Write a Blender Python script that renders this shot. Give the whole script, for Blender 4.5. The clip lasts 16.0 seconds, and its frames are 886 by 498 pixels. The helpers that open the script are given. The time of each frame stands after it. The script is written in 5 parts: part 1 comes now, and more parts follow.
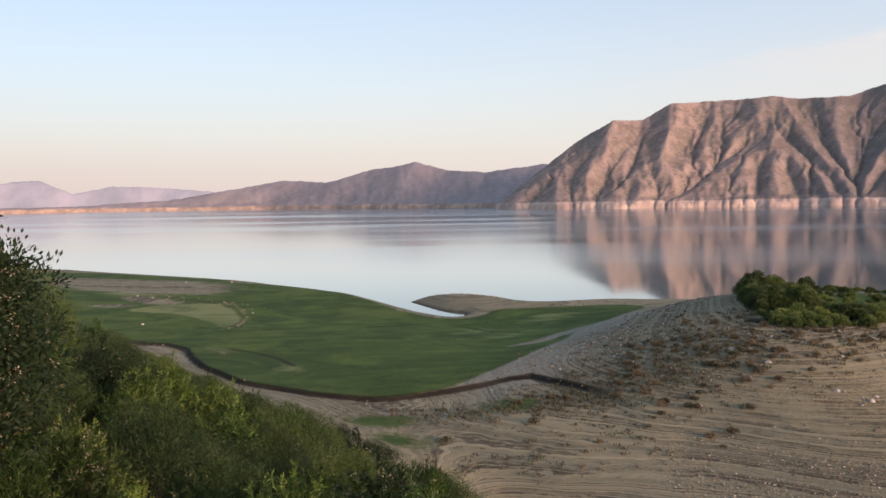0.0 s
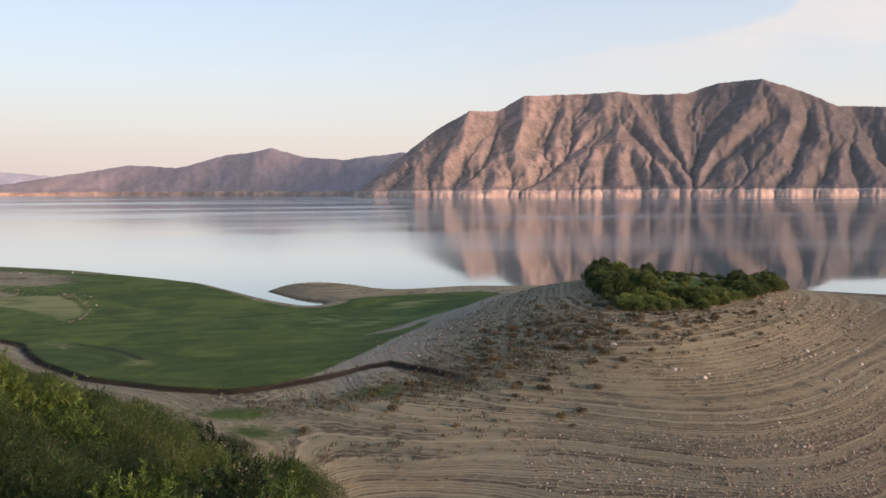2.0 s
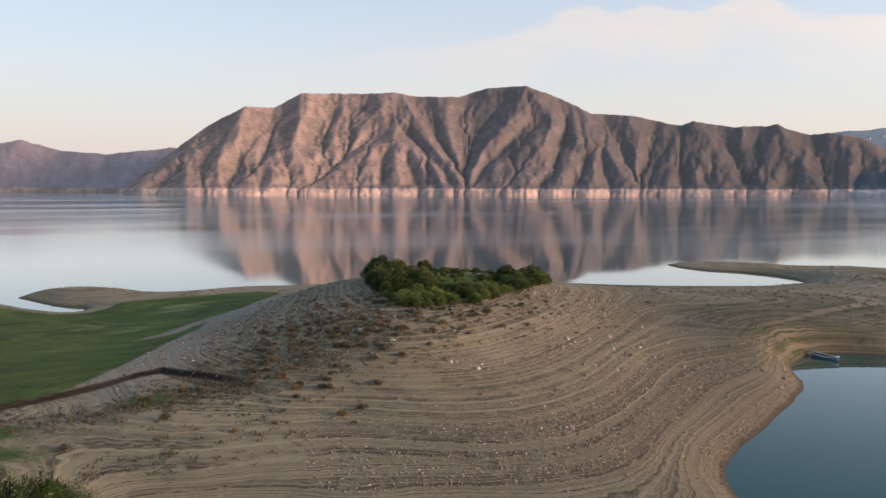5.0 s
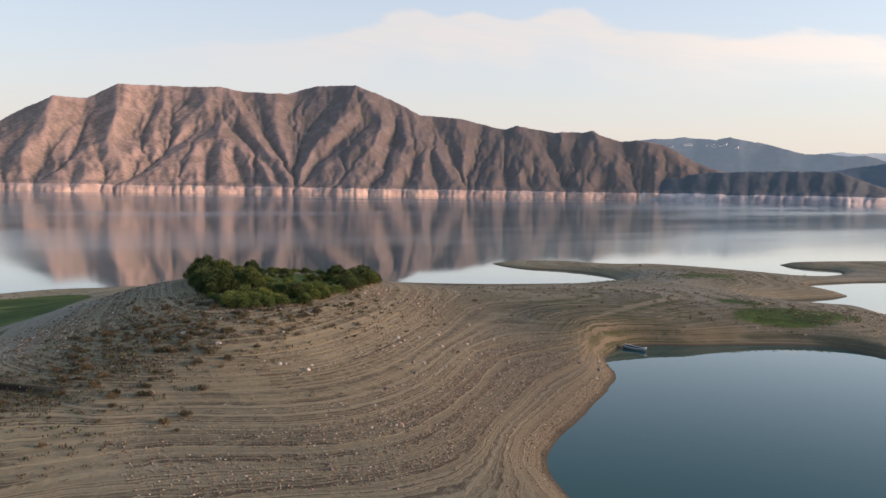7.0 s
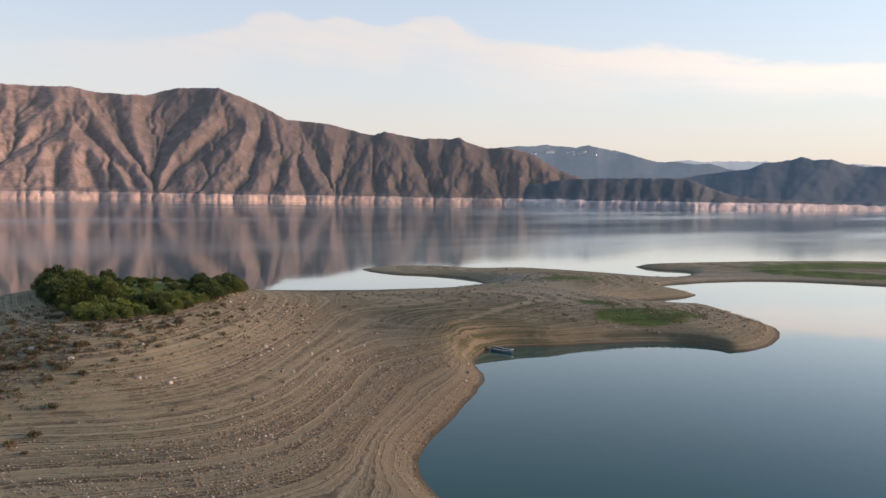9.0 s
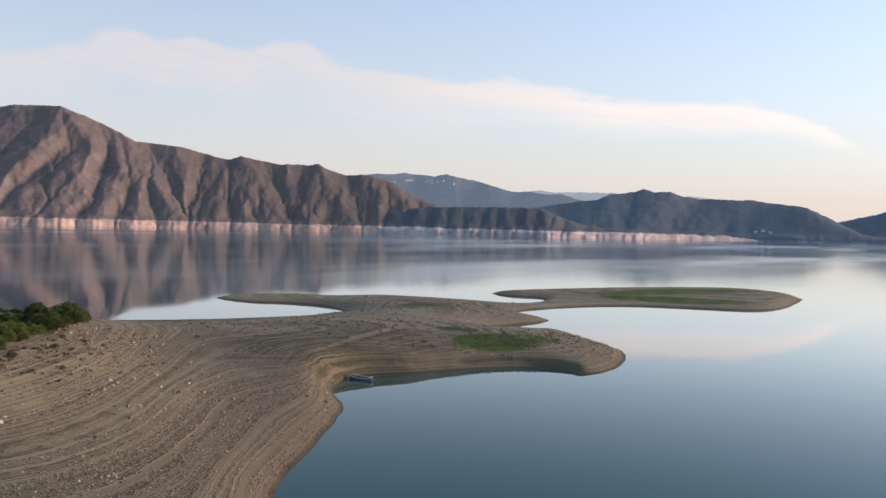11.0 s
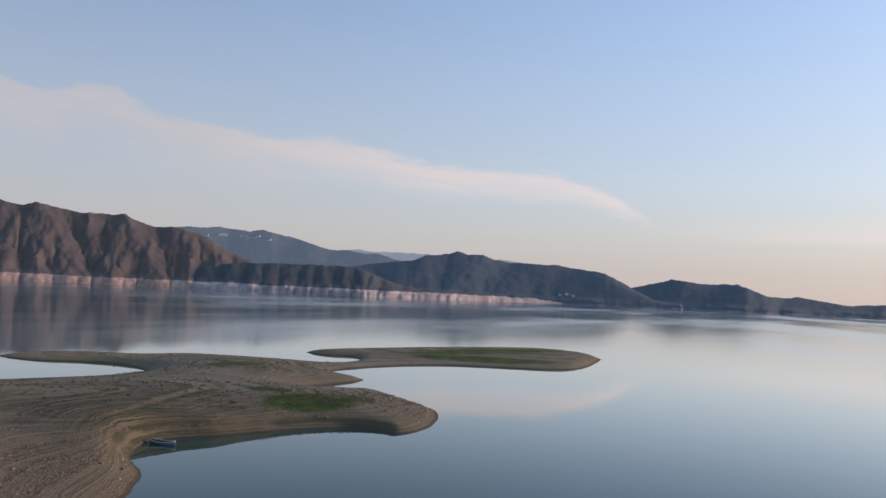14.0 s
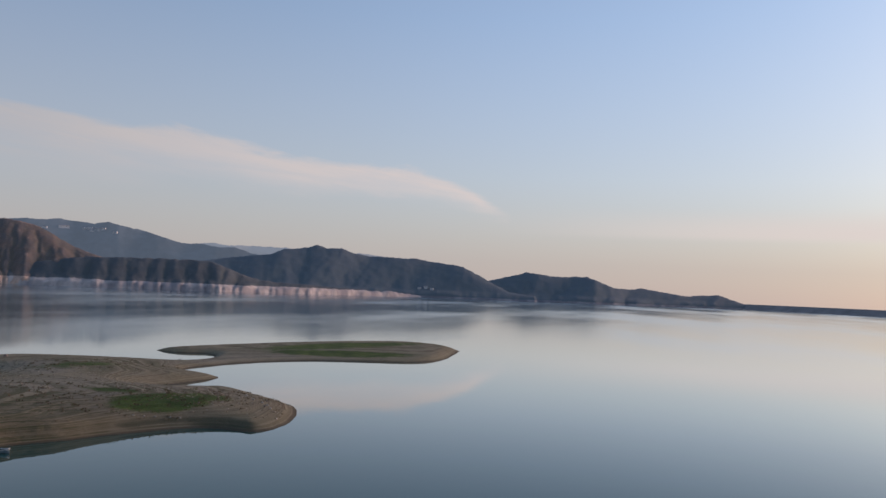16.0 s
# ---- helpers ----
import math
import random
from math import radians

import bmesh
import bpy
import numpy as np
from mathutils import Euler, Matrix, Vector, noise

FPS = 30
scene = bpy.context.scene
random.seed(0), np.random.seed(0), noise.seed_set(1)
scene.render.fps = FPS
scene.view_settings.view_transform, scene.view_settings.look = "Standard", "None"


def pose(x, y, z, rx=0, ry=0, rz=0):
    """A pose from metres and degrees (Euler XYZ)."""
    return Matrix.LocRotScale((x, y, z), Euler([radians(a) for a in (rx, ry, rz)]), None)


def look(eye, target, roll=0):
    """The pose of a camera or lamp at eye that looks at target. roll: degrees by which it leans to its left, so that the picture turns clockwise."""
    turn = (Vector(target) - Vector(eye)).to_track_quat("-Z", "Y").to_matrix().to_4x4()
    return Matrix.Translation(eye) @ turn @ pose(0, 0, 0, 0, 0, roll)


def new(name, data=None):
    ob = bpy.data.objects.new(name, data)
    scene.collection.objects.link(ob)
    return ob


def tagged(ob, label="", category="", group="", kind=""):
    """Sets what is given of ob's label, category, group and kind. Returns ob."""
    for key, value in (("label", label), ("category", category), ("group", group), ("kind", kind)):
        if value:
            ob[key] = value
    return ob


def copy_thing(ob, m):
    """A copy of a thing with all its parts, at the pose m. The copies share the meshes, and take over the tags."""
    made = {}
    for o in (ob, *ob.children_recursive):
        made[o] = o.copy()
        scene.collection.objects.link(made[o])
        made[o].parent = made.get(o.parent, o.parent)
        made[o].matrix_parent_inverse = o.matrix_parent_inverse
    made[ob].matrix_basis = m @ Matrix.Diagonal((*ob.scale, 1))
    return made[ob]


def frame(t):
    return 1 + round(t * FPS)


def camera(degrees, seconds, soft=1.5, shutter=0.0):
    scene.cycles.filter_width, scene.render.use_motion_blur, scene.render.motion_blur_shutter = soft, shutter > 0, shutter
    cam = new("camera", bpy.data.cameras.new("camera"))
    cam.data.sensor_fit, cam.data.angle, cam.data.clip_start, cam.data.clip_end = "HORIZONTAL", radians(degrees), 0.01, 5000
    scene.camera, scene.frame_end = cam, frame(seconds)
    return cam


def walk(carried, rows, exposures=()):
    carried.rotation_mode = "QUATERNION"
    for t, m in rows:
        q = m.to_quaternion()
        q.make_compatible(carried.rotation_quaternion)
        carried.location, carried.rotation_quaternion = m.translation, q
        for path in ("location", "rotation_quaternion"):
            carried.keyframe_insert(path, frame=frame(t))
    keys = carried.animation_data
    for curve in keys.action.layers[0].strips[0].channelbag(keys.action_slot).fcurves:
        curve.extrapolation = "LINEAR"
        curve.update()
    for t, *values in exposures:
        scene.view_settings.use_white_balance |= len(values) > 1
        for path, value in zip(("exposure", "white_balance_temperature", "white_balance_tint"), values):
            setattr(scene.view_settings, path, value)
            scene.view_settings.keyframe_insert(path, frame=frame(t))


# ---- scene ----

# ---------- camera: a hand-held turn on the spot, high over the reservoir ----------
EYE = (0.0, 0.0, 28.0)
cam = camera(57.3, 16.0, soft=1.5)


def aim(yaw, pitch, roll):
    return pose(*EYE, 0, 0, yaw) @ pose(0, 0, 0, 90 + pitch) @ pose(0, 0, 0, 0, 0, -roll)


TURN = [(0.0, 0.0, -3.41, 0.94), (0.5, -2.29, -3.54, 0.92), (1.0, -4.84, -3.89, 0.74), (1.5, -7.49, -4.27, 0.56),
        (2.0, -9.98, -4.36, 0.38), (2.5, -12.31, -4.29, 0.37), (3.0, -15.09, -4.36, 0.81), (5.3, -27.76, -4.51, -0.5),
        (5.5, -29.39, -4.51, -0.73), (6.0, -32.58, -4.39, -1.06), (6.5, -34.96, -4.4, -1.06), (7.0, -37.51, -4.41, -0.99),
        (7.5, -40.02, -4.14, -1.0), (8.0, -42.37, -3.99, -1.16), (8.5, -44.56, -3.91, -1.16), (9.0, -46.74, -3.85, -1.02),
        (9.5, -49.31, -3.7, -1.07), (9.7, -50.41, -3.58, -1.11), (11.8, -59.25, 0.18, -2.11), (12.0, -59.69, 0.82, -2.21),
        (12.5, -61.26, 2.12, -2.46), (13.0, -63.97, 2.7, -2.89), (13.5, -66.66, 2.92, -2.89), (14.0, -69.31, 2.93, -2.88),
        (14.5, -72.36, 2.86, -2.98), (15.0, -74.9, 2.85, -3.06), (15.5, -77.1, 2.92, -2.89), (16.0, -79.22, 2.94, -2.42)]
walk(cam, [(t, aim(y, p, r)) for t, y, p, r in TURN],
     exposures=[(0.0, 0.48, 6550, 9), (3.0, 0.44, 6550, 9), (6.0, 0.4, 6520, 9), (9.5, 0.38, 6500, 9), (12.0, 0.18, 5980, 9), (14.0, -0.2, 5940, 10), (16.0, -0.42, 6030, 11)])

# ---------- sky and sun ----------
SUN_AZ, SUN_EL = 134.0, 10.0      # degrees clockwise from +y, and above the horizon
sun_data = bpy.data.lights.new("sun", "SUN")
sun_data.energy, sun_data.angle, sun_data.color = 3.8, radians(18.0), (1.0, 0.61, 0.46)
sun = new("sun", sun_data)
sun_way = Vector((math.sin(radians(SUN_AZ)) * math.cos(radians(SUN_EL)), math.cos(radians(SUN_AZ)) * math.cos(radians(SUN_EL)), math.sin(radians(SUN_EL))))
sun.matrix_world = look(sun_way * 900, (0, 0, 0))


class Nodes:
    """Short hand for building a node tree."""

    def __init__(self, tree):
        self.tree = tree
        tree.nodes.clear()

    def add(self, kind, links=None, **props):
        n = self.tree.nodes.new(kind)
        for k, v in props.items():
            if k == "blend":
                n.blend_type = v
            elif k == "op":
                n.operation = v
            elif k == "dtype":
                n.data_type = v
            elif k == "attr":
                n.attribute_name = v
            elif k == "clamp":
                n.clamp = v
            elif k == "interp":
                n.interpolation_type = v
        for k, v in (links or {}).items():
            self.put(n.inputs[k], v)
        return n

    def put(self, socket, v):
        if isinstance(v, bpy.types.NodeSocket):
            self.tree.links.new(v, socket)
        elif isinstance(v, bpy.types.Node):
            self.tree.links.new(v.outputs[0], socket)
        elif isinstance(v, tuple) and len(v) == 3 and socket.type == "RGBA":
            socket.default_value = (*v, 1)
        else:
            socket.default_value = v

    def math(self, op, a, b=0.0, c=0.0):
        return self.add("ShaderNodeMath", {0: a, 1: b, 2: c}, op=op).outputs[0]

    def span(self, v, a, b, c=0.0, d=1.0, smooth=True):
        n = self.add("ShaderNodeMapRange", {0: v, 1: a, 2: b, 3: c, 4: d}, interp="SMOOTHSTEP" if smooth else "LINEAR")
        return n.outputs[0]

    def mix(self, f, a, b, blend="MIX"):
        n = self.tree.nodes.new("ShaderNodeMix")
        n.data_type, n.blend_type = "RGBA", blend
        self.put(n.inputs[0], f)
        self.put(n.inputs[6], a)
        self.put(n.inputs[7], b)
        return n.outputs[2]

    def noise(self, vec, scale, detail=4.0, rough=0.55, warp=0.0):
        n = self.add("ShaderNodeTexNoise", {"Vector": vec, "Scale": scale, "Detail": detail, "Roughness": rough, "Distortion": warp})
        return n.outputs[0]

    def ramp(self, v, stops):
        n = self.tree.nodes.new("ShaderNodeValToRGB")
        e = n.color_ramp.elements
        while len(e) < len(stops):
            e.new(0.5)
        for k, (p, col) in zip(e, stops):
            k.position, k.color = p, (*col, 1)
        self.put(n.inputs[0], v)
        return n.outputs[0]

    def stretch(self, vec, sx, sy, sz):
        n = self.add("ShaderNodeMapping", {"Vector": vec})
        n.inputs["Scale"].default_value = (sx, sy, sz)
        return n.outputs[0]


world = bpy.data.worlds.new("evening_sky")
scene.world = world
world.use_nodes = True
W = Nodes(world.node_tree)
sky = W.add("ShaderNodeTexSky")
sky.sky_type, sky.sun_disc = "NISHITA", False
sky.sun_elevation, sky.sun_rotation = radians(SUN_EL), radians(SUN_AZ)
sky.air_density, sky.dust_density, sky.ozone_density = 1.0, 0.55, 2.0
way = W.add("ShaderNodeTexCoord").outputs["Generated"]
parts = W.add("ShaderNodeSeparateXYZ", {0: way})
el = W.math("MULTIPLY", W.math("ARCSINE", parts.outputs[2]), 57.2958)
az = W.math("MULTIPLY", W.math("ARCTAN2", parts.outputs[0], parts.outputs[1]), 57.2958)
# evening haze: thick towards the horizon, rosy away from the sun, yellowish towards it
haze_colour = W.ramp(W.span(az, -40, 120, smooth=False), [(0.0, (5.05, 3.95, 4.15)), (0.30, (5.75, 4.8, 4.8)), (0.65, (6.15, 5.2, 4.95)), (1.0, (6.6, 5.1, 4.7))])
haze = W.ramp(W.span(el, -2, 40, smooth=False), [(0.0, (0.95,) * 3), (0.10, (0.88,) * 3), (0.24, (0.62,) * 3), (0.5, (0.30,) * 3), (1.0, (0.15,) * 3)])
blue = W.mix(1.0, sky.outputs[0], W.ramp(W.span(az, -40, 120, smooth=False), [(0.0, (1.82, 1.92, 1.9)), (0.35, (2.18, 2.28, 2.33)), (0.55, (2.52, 2.6, 2.68)), (0.75, (2.6, 2.65, 2.74)), (1.0, (2.6, 2.6, 2.65))]), "MULTIPLY")
base_sky = W.mix(haze, blue, haze_colour)
# one long bank of thin cloud, its upper edge sinking towards the right
edge = W.tree.nodes.new("ShaderNodeFloatCurve")
W.put(edge.inputs[1], W.math("DIVIDE", W.math("ADD", az, 40), 160))
curve = edge.mapping.curves[0]
for a, e in ((15, 8.6), (22, 9.4), (29, 10.1), (32.2, 11.0), (34, 11.7), (35.5, 11.95), (37.3, 11.5), (39.3, 12.0), (41.5, 11.5), (43, 11.55), (44.5, 12.1), (46.3, 12.15), (47.8, 11.4), (51, 10.6), (54, 10.3),
             (58, 10.2), (62, 10.0), (66, 9.3), (70, 8.75), (74, 8.6), (77, 8.25), (80.5, 7.4), (82.5, 6.4), (86, 5.0)):
    curve.points.new((a + 40) / 160, e / 20)
curve.points[0].location, curve.points[-1].location = (0.0, 0.34), (1.0, 0.24)
edge.mapping.update()
sky_place = W.add("ShaderNodeCombineXYZ", {0: W.math("MULTIPLY", az, 0.11), 1: W.math("MULTIPLY", W.math("ADD", el, W.math("MULTIPLY", az, 0.09)), 0.5), 2: 0.0}).outputs[0]
wisps = W.noise(sky_place, 1.7, 7.0, 0.56, 0.3)
broad = W.noise(sky_place, 0.45, 3.0, 0.5)
thread_place = W.add("ShaderNodeCombineXYZ", {0: W.math("MULTIPLY", az, 0.07), 1: W.math("MULTIPLY", W.math("ADD", el, W.math("MULTIPLY", az, 0.11)), 0.9), 2: 3.0}).outputs[0]
threads = W.noise(thread_place, 1.6, 7.0, 0.6, 0.5)
under = W.math("SUBTRACT", W.math("MULTIPLY", edge.outputs[0], 20), el)
under = W.math("ADD", under, W.math("MULTIPLY", W.math("SUBTRACT", wisps, 0.5), 1.9))
thick = W.span(az, 55, 83, 5.0, 1.6, smooth=False)
body = W.math("MULTIPLY", W.span(under, -0.2, 0.5), W.math("SUBTRACT", 1.0, W.span(W.math("DIVIDE", under, thick), 0.1, 1.0)))
reach = W.math("MULTIPLY", W.span(az, 6, 48), W.span(az, 84.5, 81.5))
bank = W.math("MULTIPLY", W.math("MULTIPLY", body, reach), W.math("MULTIPLY", W.span(broad, 0.25, 0.65, 0.70, 1.0), W.span(threads, 0.32, 0.62, 0.72, 1.0)))
low_streak = W.math("MULTIPLY", W.math("MULTIPLY", W.span(el, 3.9, 4.5), W.span(el, 6.5, 4.6)), W.span(az, 80, 108, 0.0, 0.7))
cloud = W.math("MAXIMUM", bank, low_streak)
whole = W.mix(cloud, base_sky, W.ramp(W.span(az, 30, 90, smooth=False), [(0.0, (6.7, 5.95, 5.6)), (0.35, (7.0, 6.2, 5.75)), (0.6, (8.4, 7.3, 6.7)), (1.0, (10.2, 8.5, 7.5))]))
back = W.add("ShaderNodeBackground", {0: whole, 1: 0.10})
W.add("ShaderNodeOutputWorld", {0: back})

# ---------- numbers for relief ----------
TABLE = np.random.RandomState(7).rand(256, 256)


def fade(t):
    return t * t * (3 - 2 * t)


def wave(x, y):
    """Smooth value noise, 0 to 1, on arrays."""
    xi, yi = np.floor(x).astype(int), np.floor(y).astype(int)
    u, v = fade(x - xi), fade(y - yi)
    a, b = TABLE[xi % 256, yi % 256], TABLE[(xi + 1) % 256, yi % 256]
    c, d = TABLE[xi % 256, (yi + 1) % 256], TABLE[(xi + 1) % 256, (yi + 1) % 256]
    return (a * (1 - u) + b * u) * (1 - v) + (c * (1 - u) + d * u) * v


def layers(x, y, n=4, gain=0.5):
    total, amp, norm = 0, 1.0, 0.0
    for k in range(n):
        total = total + amp * (wave(x * 2 ** k + 17.3 * k, y * 2 ** k + 9.1 * k) - 0.5)
        norm, amp = norm + amp, amp * gain
    return total / norm * 2


def step(a, b, x):
    return fade(np.clip((x - a) / (b - a), 0, 1))


def rounded(points, times=2):
    """A closed outline with its corners cut smooth."""
    p = np.array(points, float)
    for _ in range(times):
        q = np.roll(p, -1, 0)
        p = np.stack([p * 0.75 + q * 0.25, p * 0.25 + q * 0.75], 1).reshape(-1, 2)
    return p


def outline_distance(px, py, outline, closed=True):
    """Distance to an outline, positive inside."""
    a = outline if closed else outline[:-1]
    b = np.roll(outline, -1, 0) if closed else outline[1:]
    out = np.empty(px.shape)
    for s in range(0, len(px), 20000):
        x, y = px[s:s + 20000, None], py[s:s + 20000, None]
        dx, dy = b[:, 0] - a[:, 0], b[:, 1] - a[:, 1]
        t = np.clip(((x - a[:, 0]) * dx + (y - a[:, 1]) * dy) / (dx * dx + dy * dy + 1e-9), 0, 1)
        d = np.sqrt(((x - a[:, 0] - t * dx) ** 2 + (y - a[:, 1] - t * dy) ** 2).min(1))
        if closed:
            cross = ((a[:, 1] > y) != (b[:, 1] > y)) & (x < dx * (y - a[:, 1]) / np.where(dy == 0, 1e-9, dy) + a[:, 0])
            d = np.where(cross.sum(1) % 2 == 1, d, -d)
        out[s:s + 20000] = d
    return out


# plan of the shore, in metres from the camera's foot
SHORE_MEADOW = [(-900, -700), (-620, 80), (-430, 330), (-300, 398), (-180, 371), (-125, 327), (-72, 289), (-48, 262), (-24, 238), (-18, 225), (-13.5, 216), (-9, 207),
                (-5, 200.5), (-1.5, 195.5), (1.2, 192), (3.6, 192), (5.4, 197), (4, 202.5), (1.7, 203), (-2.2, 208.5), (-5.4, 215.5), (-7.5, 220), (-9.5, 226), (-3, 231), (8, 232), (18, 225), (24, 215), (46, 223), (60, 219), (80, 214),
                (105, 206), (126, 200), (141, 186), (152, 178)]
SHORE_SPITS = [(166, 171), (188, 161), (196, 165), (204, 180), (201, 196), (192, 205), (193, 225), (209, 228), (225, 216), (227, 195), (240, 192),
               (246, 180), (251, 159), (253, 143), (262, 135), (283, 137), (293, 147), (287, 156), (293, 172), (318, 162), (352, 142), (391, 118),
               (408, 92), (386, 62), (360, 61), (320, 59), (305, 67), (297, 85), (290, 105), (266, 121), (235, 128), (230, 119), (222, 105), (207, 108), (189, 113)]
SHORE_BAY = [(189, 102), (197, 96), (198, 90), (192, 82), (184, 73), (178, 67), (170, 63), (158, 60), (148, 60), (144, 63), (146, 70), (142, 77),
             (133, 83), (124, 88), (117, 93), (112, 94), (107, 92), (101, 88), (98, 84), (94, 79), (88, 75), (73, 67), (62, 61), (57, 57), (54, 52),
             (48, 38), (50, 18), (62, -12), (95, -70), (220, -190), (620, -330), (1300, -560), (1900, -1300), (900, -2200), (-600, -2200)]
SHORE = rounded(SHORE_MEADOW + SHORE_SPITS + SHORE_BAY)

# heights of the land at its landmarks
CAMERA_HILL = [(0, 0, 26.3), (0, -15, 30), (22, -14, 24), (-22, 0, 26.5), (-14, 14, 24.4), (-10, 17, 24.2), (-32, 32, 22.8), (-22.5, 39, 22.0), (-35, 61, 17.5),
               (-6.8, 18.8, 22.2), (-15.4, 42, 18.4), (-24, 66, 13.0), (-3.8, 19.6, 20.6), (-8.6, 44, 14.8), (-12, 62, 9.2), (-1, 20, 18.6), (-2.2, 42, 11.2), (1.7, 20, 16.8),
               (4, 45, 7.2), (-40, 90, 8.5), (-30, 88, 7.0), (-18, 82, 5.4), (-80, 100, 12), (-60, 122, 5.5)]
RIGHT_FOOT = [(-100, 40, 24), (13, 22, 14), (22, 30, 9), (32, 4, 12), (36, 30, 4), (3, 56, 1.5), (18, 50, 0.9), (10, 72, 2.3), (26, 73, 2.6), (9, 84, 3.1), (27, 84, 3.9)]
KNOLL = [(20, 61, 1.5), (2, 68, 1.9), (44, 66, 2.8), (40, 50, 1.5), (62, 76, 3.0), (19.5, 91, 4.5), (39, 96, 8.0), (47, 108, 10.0), (60, 118, 10.8), (70, 117, 9.6),
         (54, 139, 11.0), (70, 138, 11.4), (46, 150, 8.8), (84, 135, 9.4), (50, 198, 1.2), (72, 176, 6.0), (98, 150, 7.0), (76, 90, 3.4), (100, 113, 4.6), (90, 105, 4.4), (34, 172, 2.0)]
MEADOW = [(-2, 84, 2.9), (3, 104, 3.9), (-17, 103, 3.6), (-28, 110, 3.6), (20.5, 144, 2.8), (-57, 151, 3.2), (-10, 150, 2.4), (-5, 185, 0.9), (-40, 200, 1.9),
          (-75, 210, 2.8), (-120, 260, 2.6), (-140, 310, 1.5), (30, 190, 0.9), (5, 222, 2.3), (-100, 170, 4.0), (-200, 250, 5)]
PENINSULA = [(124, 160, 3.0), (150, 150, 2.6), (106, 102, 5.1), (113, 104, 5.3), (120, 100, 4.7), (132, 95, 3.5), (128, 176, 0.9), (140, 168, 0.8), (152, 162, 0.9), (165, 156, 1.3), (144, 89, 3.2), (136, 112, 4.9), (160, 120, 4.3), (185, 142, 3.2), (200, 150, 3.4), (215, 145, 3.4), (222, 170, 2.2), (205, 212, 1.0),
             (160, 82, 3.2), (180, 86, 2.4), (153, 76, 2.5), (160, 70, 1.9), (225, 128, 1.6), (275, 130, 1.0), (330, 110, 2.2), (380, 90, 2.2), (310, 140, 1.6), (310, 95, 1.2)]
SITES = np.array(CAMERA_HILL + RIGHT_FOOT + KNOLL + MEADOW + PENINSULA, float)


def spline_heights(px, py):
    """A thin plate through the landmarks."""
    def kernel(r2):
        return 0.5 * r2 * np.log(r2 + 1e-6)
    n = len(SITES)
    s = SITES[:, :2] / 100
    k = kernel(((s[:, None] - s[None]) ** 2).sum(2)) + np.eye(n) * 2e-4
    p = np.c_[np.ones(n), s]
    m = np.block([[k, p], [p.T, np.zeros((3, 3))]])
    c = np.linalg.solve(m, np.r_[SITES[:, 2], 0, 0, 0])
    out = np.empty(px.shape)
    for i in range(0, len(px), 40000):
        q = np.c_[px[i:i + 40000], py[i:i + 40000]] / 100
        out[i:i + 40000] = kernel(((q[:, None] - s[None]) ** 2).sum(2)) @ c[:n] + c[n] + q @ c[n + 1:]
    return out


SCARP = np.array([(-62, 150), (-54, 145.5), (-50, 145), (-45, 140), (-41.5, 131.6), (-37, 123), (-28, 111), (-17, 103.5), (-9, 100.8), (0.6, 103.4), (8.6, 106.7), (11.5, 106.7), (13.7, 103.2), (16.9, 98.9), (20.8, 94.3)], float)
GRASS = rounded([(-250, 350), (-150, 338), (-110, 306), (-70, 276), (-30, 234), (-12, 206), (2, 190), (12, 200), (26, 204), (44, 208), (52, 200), (36, 172), (22, 146),
                 (14, 124), (8, 114), (0, 103.5), (-9, 97), (-17, 99), (-28, 107), (-38, 120), (-44, 136), (-57, 146), (-80, 165), (-250, 200)], 1)


